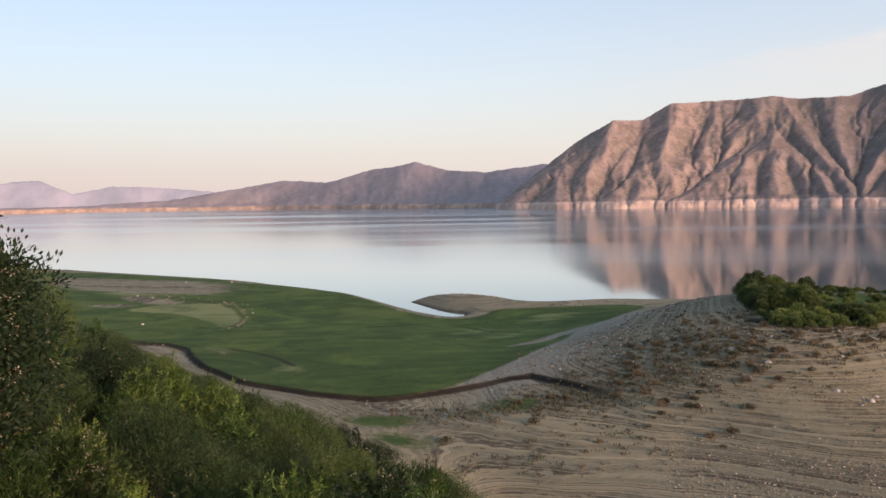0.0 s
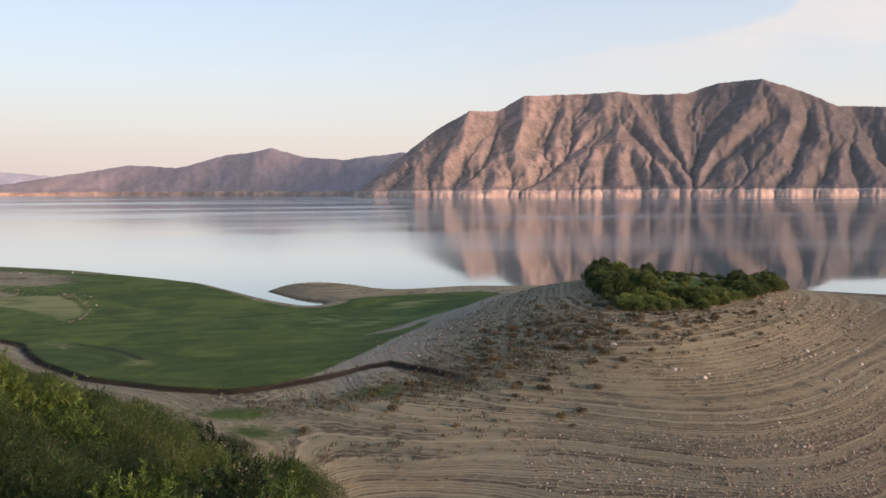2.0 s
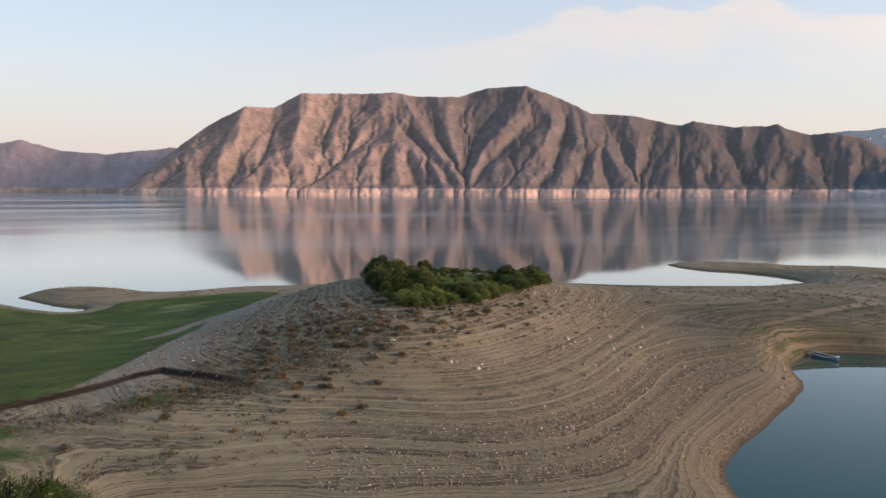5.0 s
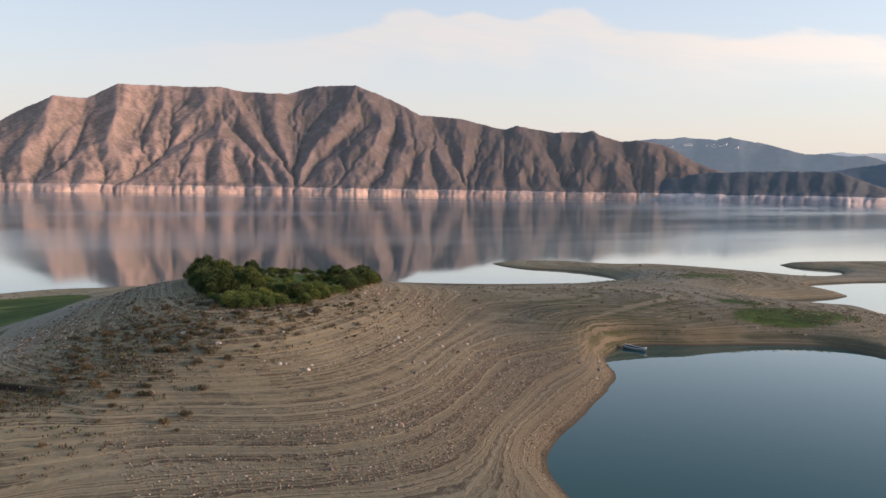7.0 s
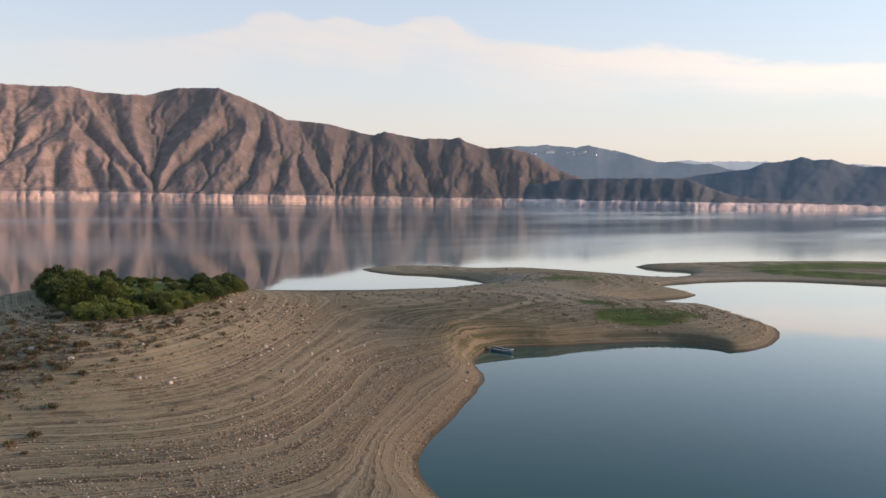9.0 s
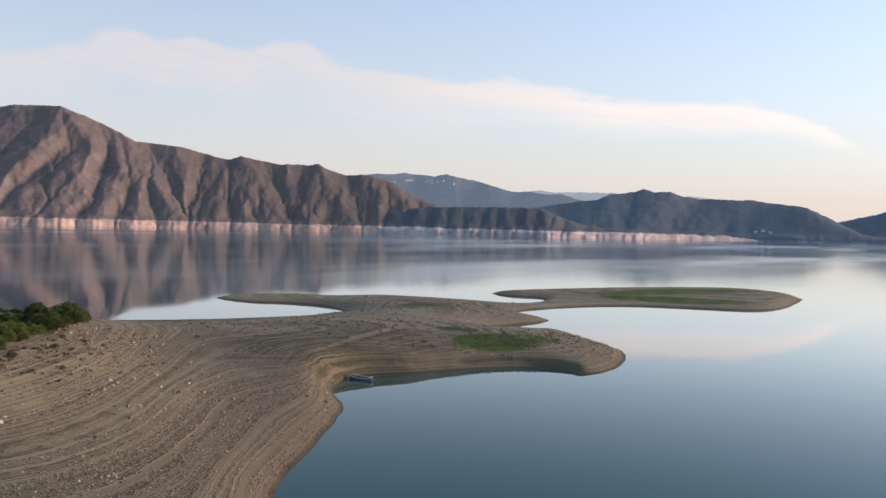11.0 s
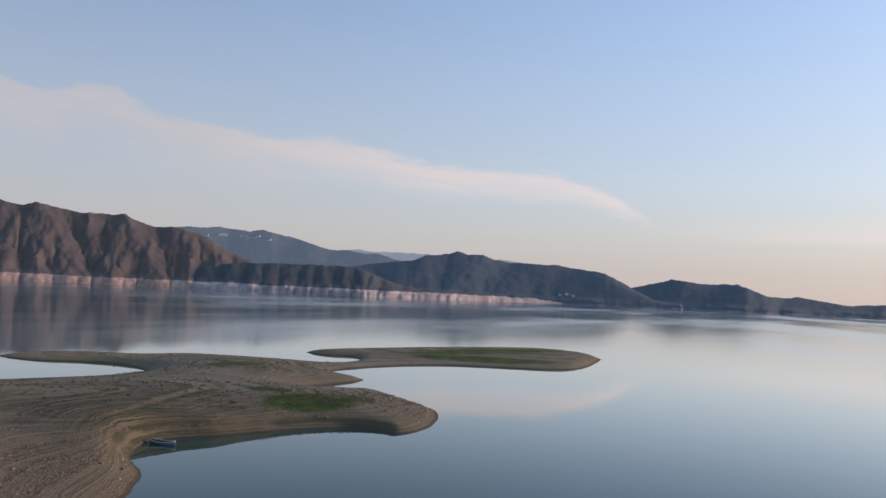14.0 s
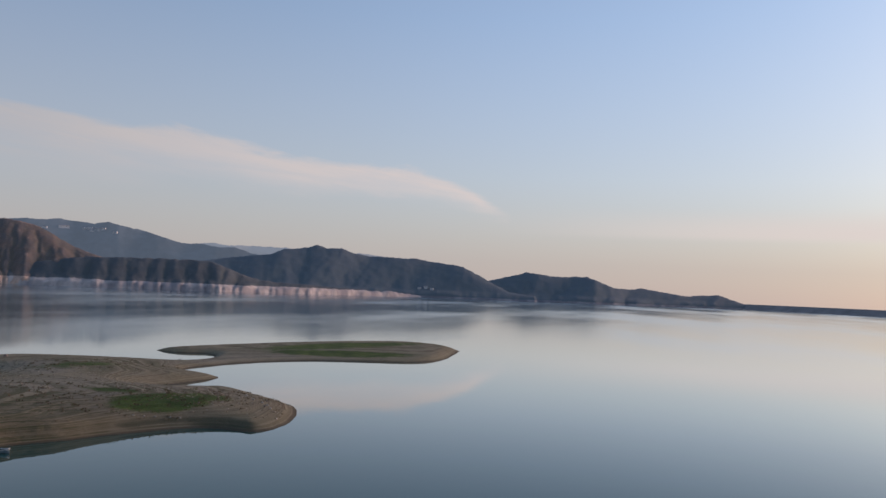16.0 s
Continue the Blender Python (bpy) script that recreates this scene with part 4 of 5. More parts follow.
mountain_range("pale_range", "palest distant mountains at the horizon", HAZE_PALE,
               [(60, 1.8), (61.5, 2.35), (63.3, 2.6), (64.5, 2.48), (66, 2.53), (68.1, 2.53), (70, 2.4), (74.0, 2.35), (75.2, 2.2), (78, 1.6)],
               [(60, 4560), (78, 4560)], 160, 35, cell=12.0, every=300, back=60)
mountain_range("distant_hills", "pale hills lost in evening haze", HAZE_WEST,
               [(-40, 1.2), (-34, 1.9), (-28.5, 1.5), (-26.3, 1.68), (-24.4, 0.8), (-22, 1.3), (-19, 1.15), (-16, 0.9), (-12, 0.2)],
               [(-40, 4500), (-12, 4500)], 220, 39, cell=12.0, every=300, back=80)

# ---------- dam and far houses ----------
def part(name, mesh, mat, parent, label=""):
    ob = new(name, mesh)
    if mat:
        mesh.materials.append(mat)
    ob.parent = parent
    return tagged(ob, label)


def from_bm(name, bm, smooth=False):
    m = bpy.data.meshes.new(name)
    bm.to_mesh(m)
    bm.free()
    if smooth:
        m.polygons.foreach_set("use_smooth", np.ones(len(m.polygons), bool))
    return m


def plain(name, colour, rough=0.8, spread=0.25, scale=3.0, spec=0.3, bump=0.3, dist=0.02):
    """Weathered paint, wood or stone: one hue, two scales of wear."""
    m, n = material(name)
    at = n.add("ShaderNodeTexCoord").outputs["Object"]
    rnd = n.add("ShaderNodeObjectInfo").outputs["Random"]
    big, small = n.noise(at, scale, 4), n.noise(at, scale * 7, 4, 0.65)
    c = n.mix(n.span(big, 0.3, 0.7), tuple(k * (1 - spread) for k in colour), tuple(min(1, k * (1 + spread)) for k in colour))
    c = n.mix(n.math("MULTIPLY", n.span(small, 0.5, 0.75), 0.5), c, tuple(k * 0.6 for k in colour))
    c = n.mix(n.math("MULTIPLY", rnd, 0.35), c, tuple(k * 0.62 for k in colour))
    finish(n, c, rough, small, bump, dist, spec=spec)
    return m


def box(bm, x0, y0, z0, x1, y1, z1):
    vs = [bm.verts.new(p) for p in ((x0, y0, z0), (x1, y0, z0), (x1, y1, z0), (x0, y1, z0), (x0, y0, z1), (x1, y0, z1), (x1, y1, z1), (x0, y1, z1))]
    for f in ((0, 3, 2, 1), (4, 5, 6, 7), (0, 1, 5, 4), (1, 2, 6, 5), (2, 3, 7, 6), (3, 0, 4, 7)):
        bm.faces.new([vs[i] for i in f])


def dam():
    """A long earth dam: crest road and two stone slopes."""
    t = np.linspace(0, 1, 160)
    a0, a1 = radians(99.0), radians(114.0)
    p0, p1 = np.array((math.sin(a0), math.cos(a0))) * 4150, np.array((math.sin(a1), math.cos(a1))) * 3000
    c = p0 + (p1 - p0) * t[:, None]
    d = (p1 - p0) / np.linalg.norm(p1 - p0)
    side = np.array((d[1], -d[0]))
    if side @ c[80] < 0:
        side = -side
    offs, zs = np.array((-62.0, -40, -8, -6, 6, 8, 60)), np.array((-4.0, 6, 23.5, 24.3, 24.3, 23.5, -6))
    x = c[:, 0:1] + side[0] * offs
    y = c[:, 1:2] + side[1] * offs
    z = zs + 0 * x + 0.7 * layers(x / 30, y / 30, 3)
    m = grid_mesh("dam", x, y, z)
    m.materials.append(plain("dam_stone", (0.30, 0.29, 0.29), 0.9, 0.2, 0.02, 0.1, 0.5, 3.0))
    tagged(new("dam", m), "long low stone-faced earth dam across the lake", "dam", kind="structure")


dam()

HOUSE_WALL, HOUSE_ROOF, HOUSE_PANE = plain("whitewash", (0.82, 0.82, 0.80), 0.8, 0.05), plain("tin_roof", (0.42, 0.40, 0.40), 0.5, 0.2), plain("dark_pane", (0.05, 0.06, 0.07), 0.2, 0.1)


def house(x, y, z, w, d, h, turn, label):
    base = tagged(new("house"), label, "house", "houses on the far hills")
    base.matrix_basis = pose(x, y, z, 0, 0, turn)
    bm = bmesh.new()
    box(bm, -w / 2, -d / 2, -6, w / 2, d / 2, h)
    part("wall", from_bm("wall", bm), HOUSE_WALL, base)
    bm = bmesh.new()
    e = 0.6
    pts = [(-w / 2 - e, -d / 2 - e, h), (w / 2 + e, -d / 2 - e, h), (w / 2 + e, d / 2 + e, h), (-w / 2 - e, d / 2 + e, h), (-w / 2 - e, 0, h + d * 0.3), (w / 2 + e, 0, h + d * 0.3)]
    vs = [bm.verts.new(p) for p in pts]
    for f in ((0, 1, 5, 4), (2, 3, 4, 5), (3, 0, 4), (1, 2, 5), (3, 2, 1, 0)):
        bm.faces.new([vs[i] for i in f])
    part("roof", from_bm("roof", bm), HOUSE_ROOF, base)
    for k in range(3):
        bm = bmesh.new()
        cx = (k - 1) * w * 0.3
        box(bm, cx - 0.8, -d / 2 - 0.06, h * 0.35, cx + 0.8, -d / 2 + 0.05, h * 0.75)
        part("window", from_bm("window", bm), HOUSE_PANE, base)
    return base


def on_range(rng, az_, el_):
    """A place on a range's near slope seen at that azimuth, at about that elevation."""
    a, r, h = rng
    i = int(np.clip(np.searchsorted(a, az_), 1, len(a) - 2))
    e = np.degrees(np.arctan((h[i] - EYE[2]) / r[i]))
    j = int(np.argmax(e >= el_)) or int(e.argmax())
    return math.sin(radians(a[i])) * r[i, j], math.cos(radians(a[i])) * r[i, j], h[i, j]


hr = random.Random(5)
for az_, el_ in ((53.9, 3.0), (54.2, 2.98), (55.2, 2.95), (55.5, 3.0), (55.7, 2.9), (55.9, 3.02), (56.1, 2.92), (56.4, 2.98), (57.1, 2.8), (52.9, 2.9)):
    x, y, z = on_range(far_range, az_, el_)
    house(x, y, z, 15 + 12 * hr.random(), 10, 6 + 3 * hr.random(), -az_ + hr.uniform(-25, 25), "small white house on a distant hillside")
for az_, el_ in ((77.6, 0.05), (78.0, 0.12), (78.5, 0.02)):
    x, y, z = on_range(east_range, az_, el_)
    house(x, y, z, 12, 8, 5, -az_ + hr.uniform(-25, 25), "small pale house above the far shore")


# ---------- plants ----------
def leaf_material(name, dark, light, dry, dry_share=0.08):
    m, n = material(name)
    geo = n.add("ShaderNodeNewGeometry")
    one = geo.outputs["Random Per Island"]
    rnd = n.add("ShaderNodeObjectInfo").outputs["Random"]
    tone = n.add("ShaderNodeAttribute", attr="tone").outputs["Fac"]
    c = n.mix(n.math("MULTIPLY_ADD", n.math("POWER", one, 1.6), 0.5, n.math("MULTIPLY", tone, 0.6)), dark, light)
    c = n.mix(n.span(rnd, 0.45, 0.0, 0.0, 0.65), c, tuple(k * 0.7 for k in dark))
    c = n.mix(n.span(rnd, 0.6, 1.0, 0.0, 0.6), c, tuple(k * q for k, q in zip(light, (1.5, 1.3, 1.0))))
    c = n.mix(n.span(n.math("FRACT", n.math("MULTIPLY", one, 17.3)), 1 - dry_share, 1 - dry_share + 0.02), c, dry)
    b = n.add("ShaderNodeBsdfPrincipled", {"Base Color": c, "Roughness": 0.55, "Specular IOR Level": 0.25})
    t = n.add("ShaderNodeBsdfTranslucent", {0: c})
    n.add("ShaderNodeOutputMaterial", {0: n.add("ShaderNodeMixShader", {0: 0.3, 1: b.outputs[0], 2: t.outputs[0]}).outputs[0]})
    return m


LEAF_NEAR = leaf_material("oleander_leaf", (0.010, 0.026, 0.007), (0.105, 0.180, 0.040), (0.20, 0.17, 0.09), 0.03)
LEAF_BRIGHT = leaf_material("young_leaf", (0.014, 0.040, 0.009), (0.200, 0.290, 0.060), (0.22, 0.19, 0.09), 0.02)
LEAF_SEED = leaf_material("seeding_leaf", (0.008, 0.020, 0.007), (0.055, 0.095, 0.030), (0.18, 0.15, 0.09), 0.01)
LEAF_KNOLL = leaf_material("shrub_leaf", (0.062, 0.098, 0.026), (0.165, 0.225, 0.062), (0.14, 0.13, 0.06), 0.05)
LEAF_FEATHER = leaf_material("feathery_leaf", (0.016, 0.034, 0.011), (0.088, 0.140, 0.042), (0.12, 0.10, 0.06), 0.06)
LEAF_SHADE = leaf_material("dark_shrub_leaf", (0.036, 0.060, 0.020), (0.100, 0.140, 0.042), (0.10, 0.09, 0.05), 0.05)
LEAF_DRY = leaf_material("dry_leaf", (0.088, 0.070, 0.048), (0.205, 0.165, 0.115), (0.10, 0.12, 0.05), 0.3)
LEAF_TREE = leaf_material("tree_leaf", (0.007, 0.018, 0.007), (0.034, 0.062, 0.023), (0.2, 0.17, 0.09), 0.03)
SEED = plain("blossom", (0.30, 0.265, 0.18), 0.9, 0.3, 30.0, 0.1, 0.2, 0.01)
BARK = plain("bark", (0.06, 0.045, 0.032), 0.9, 0.3, 6.0, 0.1, 0.6, 0.02)


def leaves_mesh(name, at, along, length, width, tone=0.5):
    """Pointed leaves: each a bent quad from its stalk to its tip. tone: how young and pale each one is, 0 to 1."""
    n = len(at)
    along = along / np.linalg.norm(along, axis=1)[:, None]
    rs = np.random.RandomState(n)
    side = np.cross(along, rs.randn(n, 3))
    side /= np.linalg.norm(side, axis=1)[:, None]
    nor = np.cross(along, side)
    L, Wd = np.asarray(length).reshape(-1, 1) * np.ones((n, 1)), np.asarray(width).reshape(-1, 1) * np.ones((n, 1))
    mid = at + along * L * 0.5 + nor * L * 0.06
    v = np.stack([at, mid + side * Wd * 0.5, at + along * L, mid - side * Wd * 0.5], 1).reshape(-1, 3)
    m = bpy.data.meshes.new(name)
    m.vertices.add(4 * n)
    m.vertices.foreach_set("co", v.astype(np.float32).ravel())
    m.loops.add(4 * n)
    m.loops.foreach_set("vertex_index", np.arange(4 * n, dtype=np.int32))
    m.polygons.add(n)
    m.polygons.foreach_set("loop_start", np.arange(0, 4 * n, 4, dtype=np.int32))
    m.update(calc_edges=True)
    cover(m, "tone", np.repeat(np.asarray(tone) * np.ones(n), 4))
    return m


def rods_mesh(name, chains, sides=5):
    """Tapered stems along chains of (x, y, z, radius)."""
    bm = bmesh.new()
    for c in chains:
        rings = []
        for k, (x, y, z, rad) in enumerate(c):
            p = Vector((x, y, z))
            q = Vector(c[min(k + 1, len(c) - 1)][:3]) - Vector(c[max(k - 1, 0)][:3])
            u = q.orthogonal().normalized()
            w = q.normalized().cross(u)
            rings.append([bm.verts.new(p + (u * math.cos(2 * math.pi * j / sides) + w * math.sin(2 * math.pi * j / sides)) * rad) for j in range(sides)])
        for a, b in zip(rings, rings[1:]):
            for j in range(sides):
                bm.faces.new((a[j], a[(j + 1) % sides], b[(j + 1) % sides], b[j]))
        bm.faces.new(rings[-1])
    return from_bm(name, bm, True)


def shoot_bush(kind, seed, shoots, per, height, spread, leaf, leaf_w, mat, label, category, group):
    """A bush of upright leafy shoots on woody stems."""
    rs = np.random.RandomState(seed)
    top = tagged(new(kind), label, category, group)
    chains, at, along, ends = [], [], [], []
    for _ in range(9):
        a, t = rs.rand() * 6.283, 0.2 + 0.5 * rs.rand()
        chains.append([(0.1 * math.cos(a), 0.1 * math.sin(a), -0.3, 0.035), (t * spread * 0.5 * math.cos(a), t * spread * 0.5 * math.sin(a), height * 0.3, 0.022),
                       (t * spread * math.cos(a + 0.3), t * spread * math.sin(a + 0.3), height * 0.55, 0.008)])
    for _ in range(shoots):
        a, q = rs.rand() * 6.283, math.sqrt(rs.rand())
        lump = 0.8 + 0.35 * math.sin(a * 3 + seed) * rs.rand()
        x, y = q * spread * math.cos(a) * lump, q * spread * math.sin(a) * lump
        roof = height * (1 - 0.72 * q * q) * (0.82 + 0.3 * rs.rand())
        z1 = roof * (1 - 0.75 * rs.rand() ** 1.6)
        ln = 0.22 + 0.34 * rs.rand()
        d = np.array((x / spread * 0.9 + 0.5 * (rs.rand() - 0.5), y / spread * 0.9 + 0.8 * (rs.rand() - 0.5), 0.75))
        d /= np.linalg.norm(d)
        tip = np.array((x, y, z1))
        if z1 > roof * 0.72:
            ends.append(tip)
        root = tip - d * ln
        k = np.linspace(0.1, 1, per)[:, None]
        p = root + (tip - root) * k
        out = rs.randn(per, 3) * 0.55 + d * (0.55 + 0.5 * k)
        at.append(p)
        along.append(out)
    at, along = np.concatenate(at), np.concatenate(along)
    part("woody_base", rods_mesh("woody_base", chains), BARK, top)
    if mat == LEAF_SEED:
        tips = np.repeat(np.array(ends)[rs.rand(len(ends)) < 0.26], 12, 0)
        part("blossom", leaves_mesh("blossom", tips + rs.randn(len(tips), 3) * 0.04, rs.randn(len(tips), 3), 0.045, 0.022), SEED, top, "pale tan seed clusters")
    part("foliage", leaves_mesh("foliage", at, along, leaf * (0.7 + 0.6 * rs.rand(len(at))), leaf_w * (0.8 + 0.4 * rs.rand(len(at))), np.repeat(rs.rand(shoots) ** 2, per)), mat, top)
    return top


def clump_shrub(kind, seed, clumps, per, radius, height, leaf, mat, label, category, group, slim=0.6):
    """A rounded shrub: lumpy crown of small leaf tufts over a short forked trunk."""
    rs = np.random.RandomState(seed)
    top = tagged(new(kind), label, category, group)
    chains = []
    at, along = [], []
    for k in range(clumps):
        a, q = rs.rand() * 6.283, math.sqrt(rs.rand())
        x, y = radius * q * math.cos(a), radius * q * math.sin(a)
        z = height * (0.14 + 0.76 * math.sqrt(max(0, 1 - q * q)) * (0.55 + 0.45 * rs.rand()))
        size = radius * (0.20 + 0.16 * rs.rand())
        if k < 7:
            chains.append([(0, 0, -0.4, 0.07 * radius), (x * 0.4, y * 0.4, z * 0.5, 0.045 * radius), (x, y, z, 0.012 * radius)])
        d = rs.randn(per, 3)
        d /= np.linalg.norm(d, axis=1)[:, None]
        p = np.array((x, y, z)) + d * size * (0.6 + 0.5 * rs.rand(per, 1)) * np.array((1, 1, 0.85))
        at.append(p)
        along.append(d + rs.randn(per, 3) * 0.5 + np.array((0, 0, 0.35)))
    at, along = np.concatenate(at), np.concatenate(along)
    keep = at[:, 2] > 0.02
    at, along = at[keep], along[keep]
    part("trunk", rods_mesh("trunk", chains), BARK, top)
    part("crown", leaves_mesh("crown", at, along, leaf * (0.6 + 0.8 * rs.rand(len(at))), leaf * slim, np.repeat(rs.rand(clumps), per)[keep]), mat, top)
    return top


def ground_z(x, y):
    return float(land(np.array([float(x)]), np.array([float(y)]))[0][0])


def heights(pts):
    p = np.array(pts, float)
    return land(p[:, 0], p[:, 1])[0]


def plant(models, places, sink=0.08, seed=1):
    """Copies of the models at (x, y, scale), each turned its own way; the models themselves take the first places."""
    rs = random.Random(seed)
    zs = heights([p[:2] for p in places])
    for k, ((x, y, sc), z) in enumerate(zip(places, zs)):
        m = pose(x, y, z - sink * sc, 0, 0, rs.uniform(0, 360)) @ Matrix.Diagonal((sc * rs.uniform(0.9, 1.1), sc * rs.uniform(0.9, 1.1), sc * rs.uniform(0.88, 1.12), 1))
        if k < len(models):
            models[k].matrix_basis = m
        else:
            src = models[k % len(models)]
            made = copy_thing(src, m)
            made.matrix_basis = m


KNOLL_PATCH = [(45, 111), (48, 108.6), (57, 109), (63, 112.5), (73, 120.5), (84, 130), (92, 139), (85, 146), (64, 148), (55, 147), (47, 130)]


def knoll_shrubs():
    """Bright low shrubs along the front, a few tall dark ones at the back and down the far flank, and an open grassy crown between."""
    low = [clump_shrub("shrub", 50 + k, 46, 60, 1.45, 1.9 + 0.5 * (k % 2), 0.22, LEAF_KNOLL, "bright green rounded shrub on the bare knoll", "shrub", "shrubs on the knoll") for k in range(4)]
    dark = [clump_shrub("shrub", 60 + k, 60, 60, 1.7, 2.7 + 0.5 * (k % 2), 0.24, LEAF_SHADE, "dense dark green shrub on the bare knoll", "shrub", "shrubs on the knoll") for k in range(3)]
    rs = random.Random(11)
    patch = rounded(KNOLL_PATCH, 2)
    trial = [(rs.uniform(40, 100), rs.uniform(100, 160)) for _ in range(9000)]
    inside = outline_distance(np.array([p[0] for p in trial]), np.array([p[1] for p in trial]), patch)
    front, rear = [], []
    for (x, y), d in zip(trial, inside):
        if d < 0.9 or len(front) + len(rear) > 250:
            continue
        back_left = x < 57 + 0.2 * (y - 130) and y > 121
        flank = x > 75 + 0.5 * (y - 130)
        crown = not back_left and not flank and y > 118.5 + 0.25 * (x - 57)
        if crown and rs.random() < 0.85:
            continue
        sc = rs.uniform(0.45, 0.75) if rs.random() < 0.7 else rs.uniform(0.75, 1.0)
        if crown:
            sc *= 0.55
        gap = 1.75 * sc + 0.15
        if all((x - a) ** 2 + (y - b) ** 2 > (gap * 0.5 + 0.85 * c) ** 2 for a, b, c in front + rear):
            (rear if back_left or flank or (d > 4 and rs.random() < 0.25) else front).append((x, y, sc * (1.12 if back_left else 1.0)))
    tall = [(53, 141, 1.1), (56, 145, 1.25), (60, 146, 1.0), (55.5, 138, 0.95), (66, 147, 0.8), (51, 134, 0.9)]
    plant(low, front, 0.15, 3)
    plant(dark, rear + tall, 0.15, 4)


knoll_shrubs()


def hillside_bushes():
    kinds = [(LEAF_BRIGHT, "tall fresh green bush with narrow upright leaves"), (LEAF_NEAR, "tall green bush with narrow upright leaves"), (LEAF_SEED, "tall green bush with tan seed clusters"),
             (LEAF_BRIGHT, "tall fresh green bush with narrow upright leaves"), (LEAF_NEAR, "tall green bush with narrow upright leaves"), (LEAF_SEED, "tall green bush with tan seed clusters")]
    models = [shoot_bush("bush", 70 + k, 380, 28, 2.6, 1.45, 0.135, 0.026, mat, label, "bush", "bushes on the hillside") for k, (mat, label) in enumerate(kinds)]
    rs = random.Random(21)
    line_az = (-60, -28.5, -26.4, -25.3, -23.7, -21.6, -18, -13.8, -9.4, -5.8, -0.4, 0.8, 2)
    line_el = (-1.5, -2.5, -3.9, -4.8, -6.9, -8.8, -10.8, -12.5, -14.2, -15.8, -18.6, -21.0, -24)
    trial = [(rs.uniform(-38, 4), 9.6 * (72 / 9.6) ** rs.random()) for _ in range(5200)]
    zs = heights([(math.sin(radians(a)) * r, math.cos(radians(a)) * r) for a, r in trial])
    places = []
    for (a, r), z in zip(trial, zs):
        tall = EYE[2] + math.tan(radians(np.interp(a, line_az, line_el))) * r - z
        if tall < 1.0 or len(places) >= 295:
            continue
        sc = min(tall / 2.7, (rs.uniform(1.0, 1.5) if rs.random() < 0.5 else rs.uniform(0.45, 0.8)) * (1.0 if r < 22 else 1.3))
        x, y = math.sin(radians(a)) * r, math.cos(radians(a)) * r
        gap = (1.85 if r < 22 else 2.2) * sc
        if all((x - p) ** 2 + (y - q) ** 2 > gap * gap for p, q, _ in places):
            places.append((x, y, sc))
    feather = [clump_shrub("feathery_bush", 170 + k, 90, 260, 1.6, 2.5, 0.085, LEAF_FEATHER, "dull olive feathery bush on the hillside", "bush", "bushes on the hillside", 0.2) for k in range(3)]
    soft = [p for p in places if rs.random() < (0.22 if math.hypot(p[0], p[1]) < 18 else 0.6)]
    plant(models, [p for p in places if p not in soft], 0.1, 5)
    plant(feather, soft, 0.1, 6)


hillside_bushes()


def edge_tree():
    """The tree at the edge of the bushes: leaning trunk, limbs and a ragged leafy crown."""
    rs = np.random.RandomState(91)
    a, r = radians(-32.6), 13.0
    x0, y0 = math.sin(a) * r, math.cos(a) * r
    z0 = ground_z(x0, y0)
    tree = tagged(new("tree"), "leafy green tree with pale seed tufts on the hillside", "tree")
    tree.matrix_basis = pose(x0, y0, z0 - 0.2)
    tall = EYE[2] + 0.42 - z0 + 0.2
    limbs, at, along = [], [], []
    trunk = [(0, 0, 0, 0.13), (0.1, 0.05, tall * 0.3, 0.11), (0.0, 0.1, tall * 0.6, 0.07), (0.1, 0.0, tall * 0.9, 0.03)]
    for k in range(36):
        t = 0.12 + 0.85 * rs.rand()
        z = tall * t
        reach = (0.55 + 1.05 * math.sin(math.pi * min(1, t * 0.9 + 0.15))) * (0.6 + 0.5 * rs.rand())
        b = rs.rand() * 6.283
        tip = np.array((math.cos(b) * reach, math.sin(b) * reach, min(tall, z + 0.45 * reach)))
        limbs.append([(0.05, 0.05, z * 0.92, 0.035), (tip[0] * 0.5, tip[1] * 0.5, z + 0.1, 0.02), (*tip, 0.006)])
        for _ in range(17):
            c = tip * np.array((1, 1, 1)) - np.array((tip[0], tip[1], 0.25)) * rs.rand() * 0.75 + rs.randn(3) * 0.13
            n = 60
            d = rs.randn(n, 3)
            at.append(c + d * 0.15)
            along.append(d * 0.7 + np.array((0, 0, 0.25)))
    for _ in range(900):
        d = rs.randn(3)
        d *= (0.55 + 0.5 * rs.rand()) / np.linalg.norm(d)
        if d[2] < -0.75:
            continue
        c = np.array((0, 0, tall * 0.60)) + d * np.array((1.2, 1.2, tall * 0.38)) * (0.88 + 0.16 * math.sin(5 * d[2] + 3 * d[0]))
        out = rs.randn(34, 3)
        at.append(c + out * 0.10)
        along.append(out * 0.7 + d * 0.5 + np.array((0, 0, 0.15)))
    at, along = np.concatenate(at), np.concatenate(along)
    part("trunk", rods_mesh("trunk", [trunk], 8), BARK, tree)
    for limb in limbs:
        part("limb", rods_mesh("limb", [limb]), BARK, tree)
    part("crown", leaves_mesh("crown", at, along, 0.10 * (0.7 + 0.6 * rs.rand(len(at))), 0.042), LEAF_TREE, tree)
    spots = at[rs.rand(len(at)) < 0.012]
    heads = np.repeat(spots, 14, 0)
    part("blossom", leaves_mesh("blossom", heads + rs.randn(len(heads), 3) * 0.045, rs.randn(len(heads), 3), 0.034, 0.022), SEED, tree, "cream seed tufts")


edge_tree()


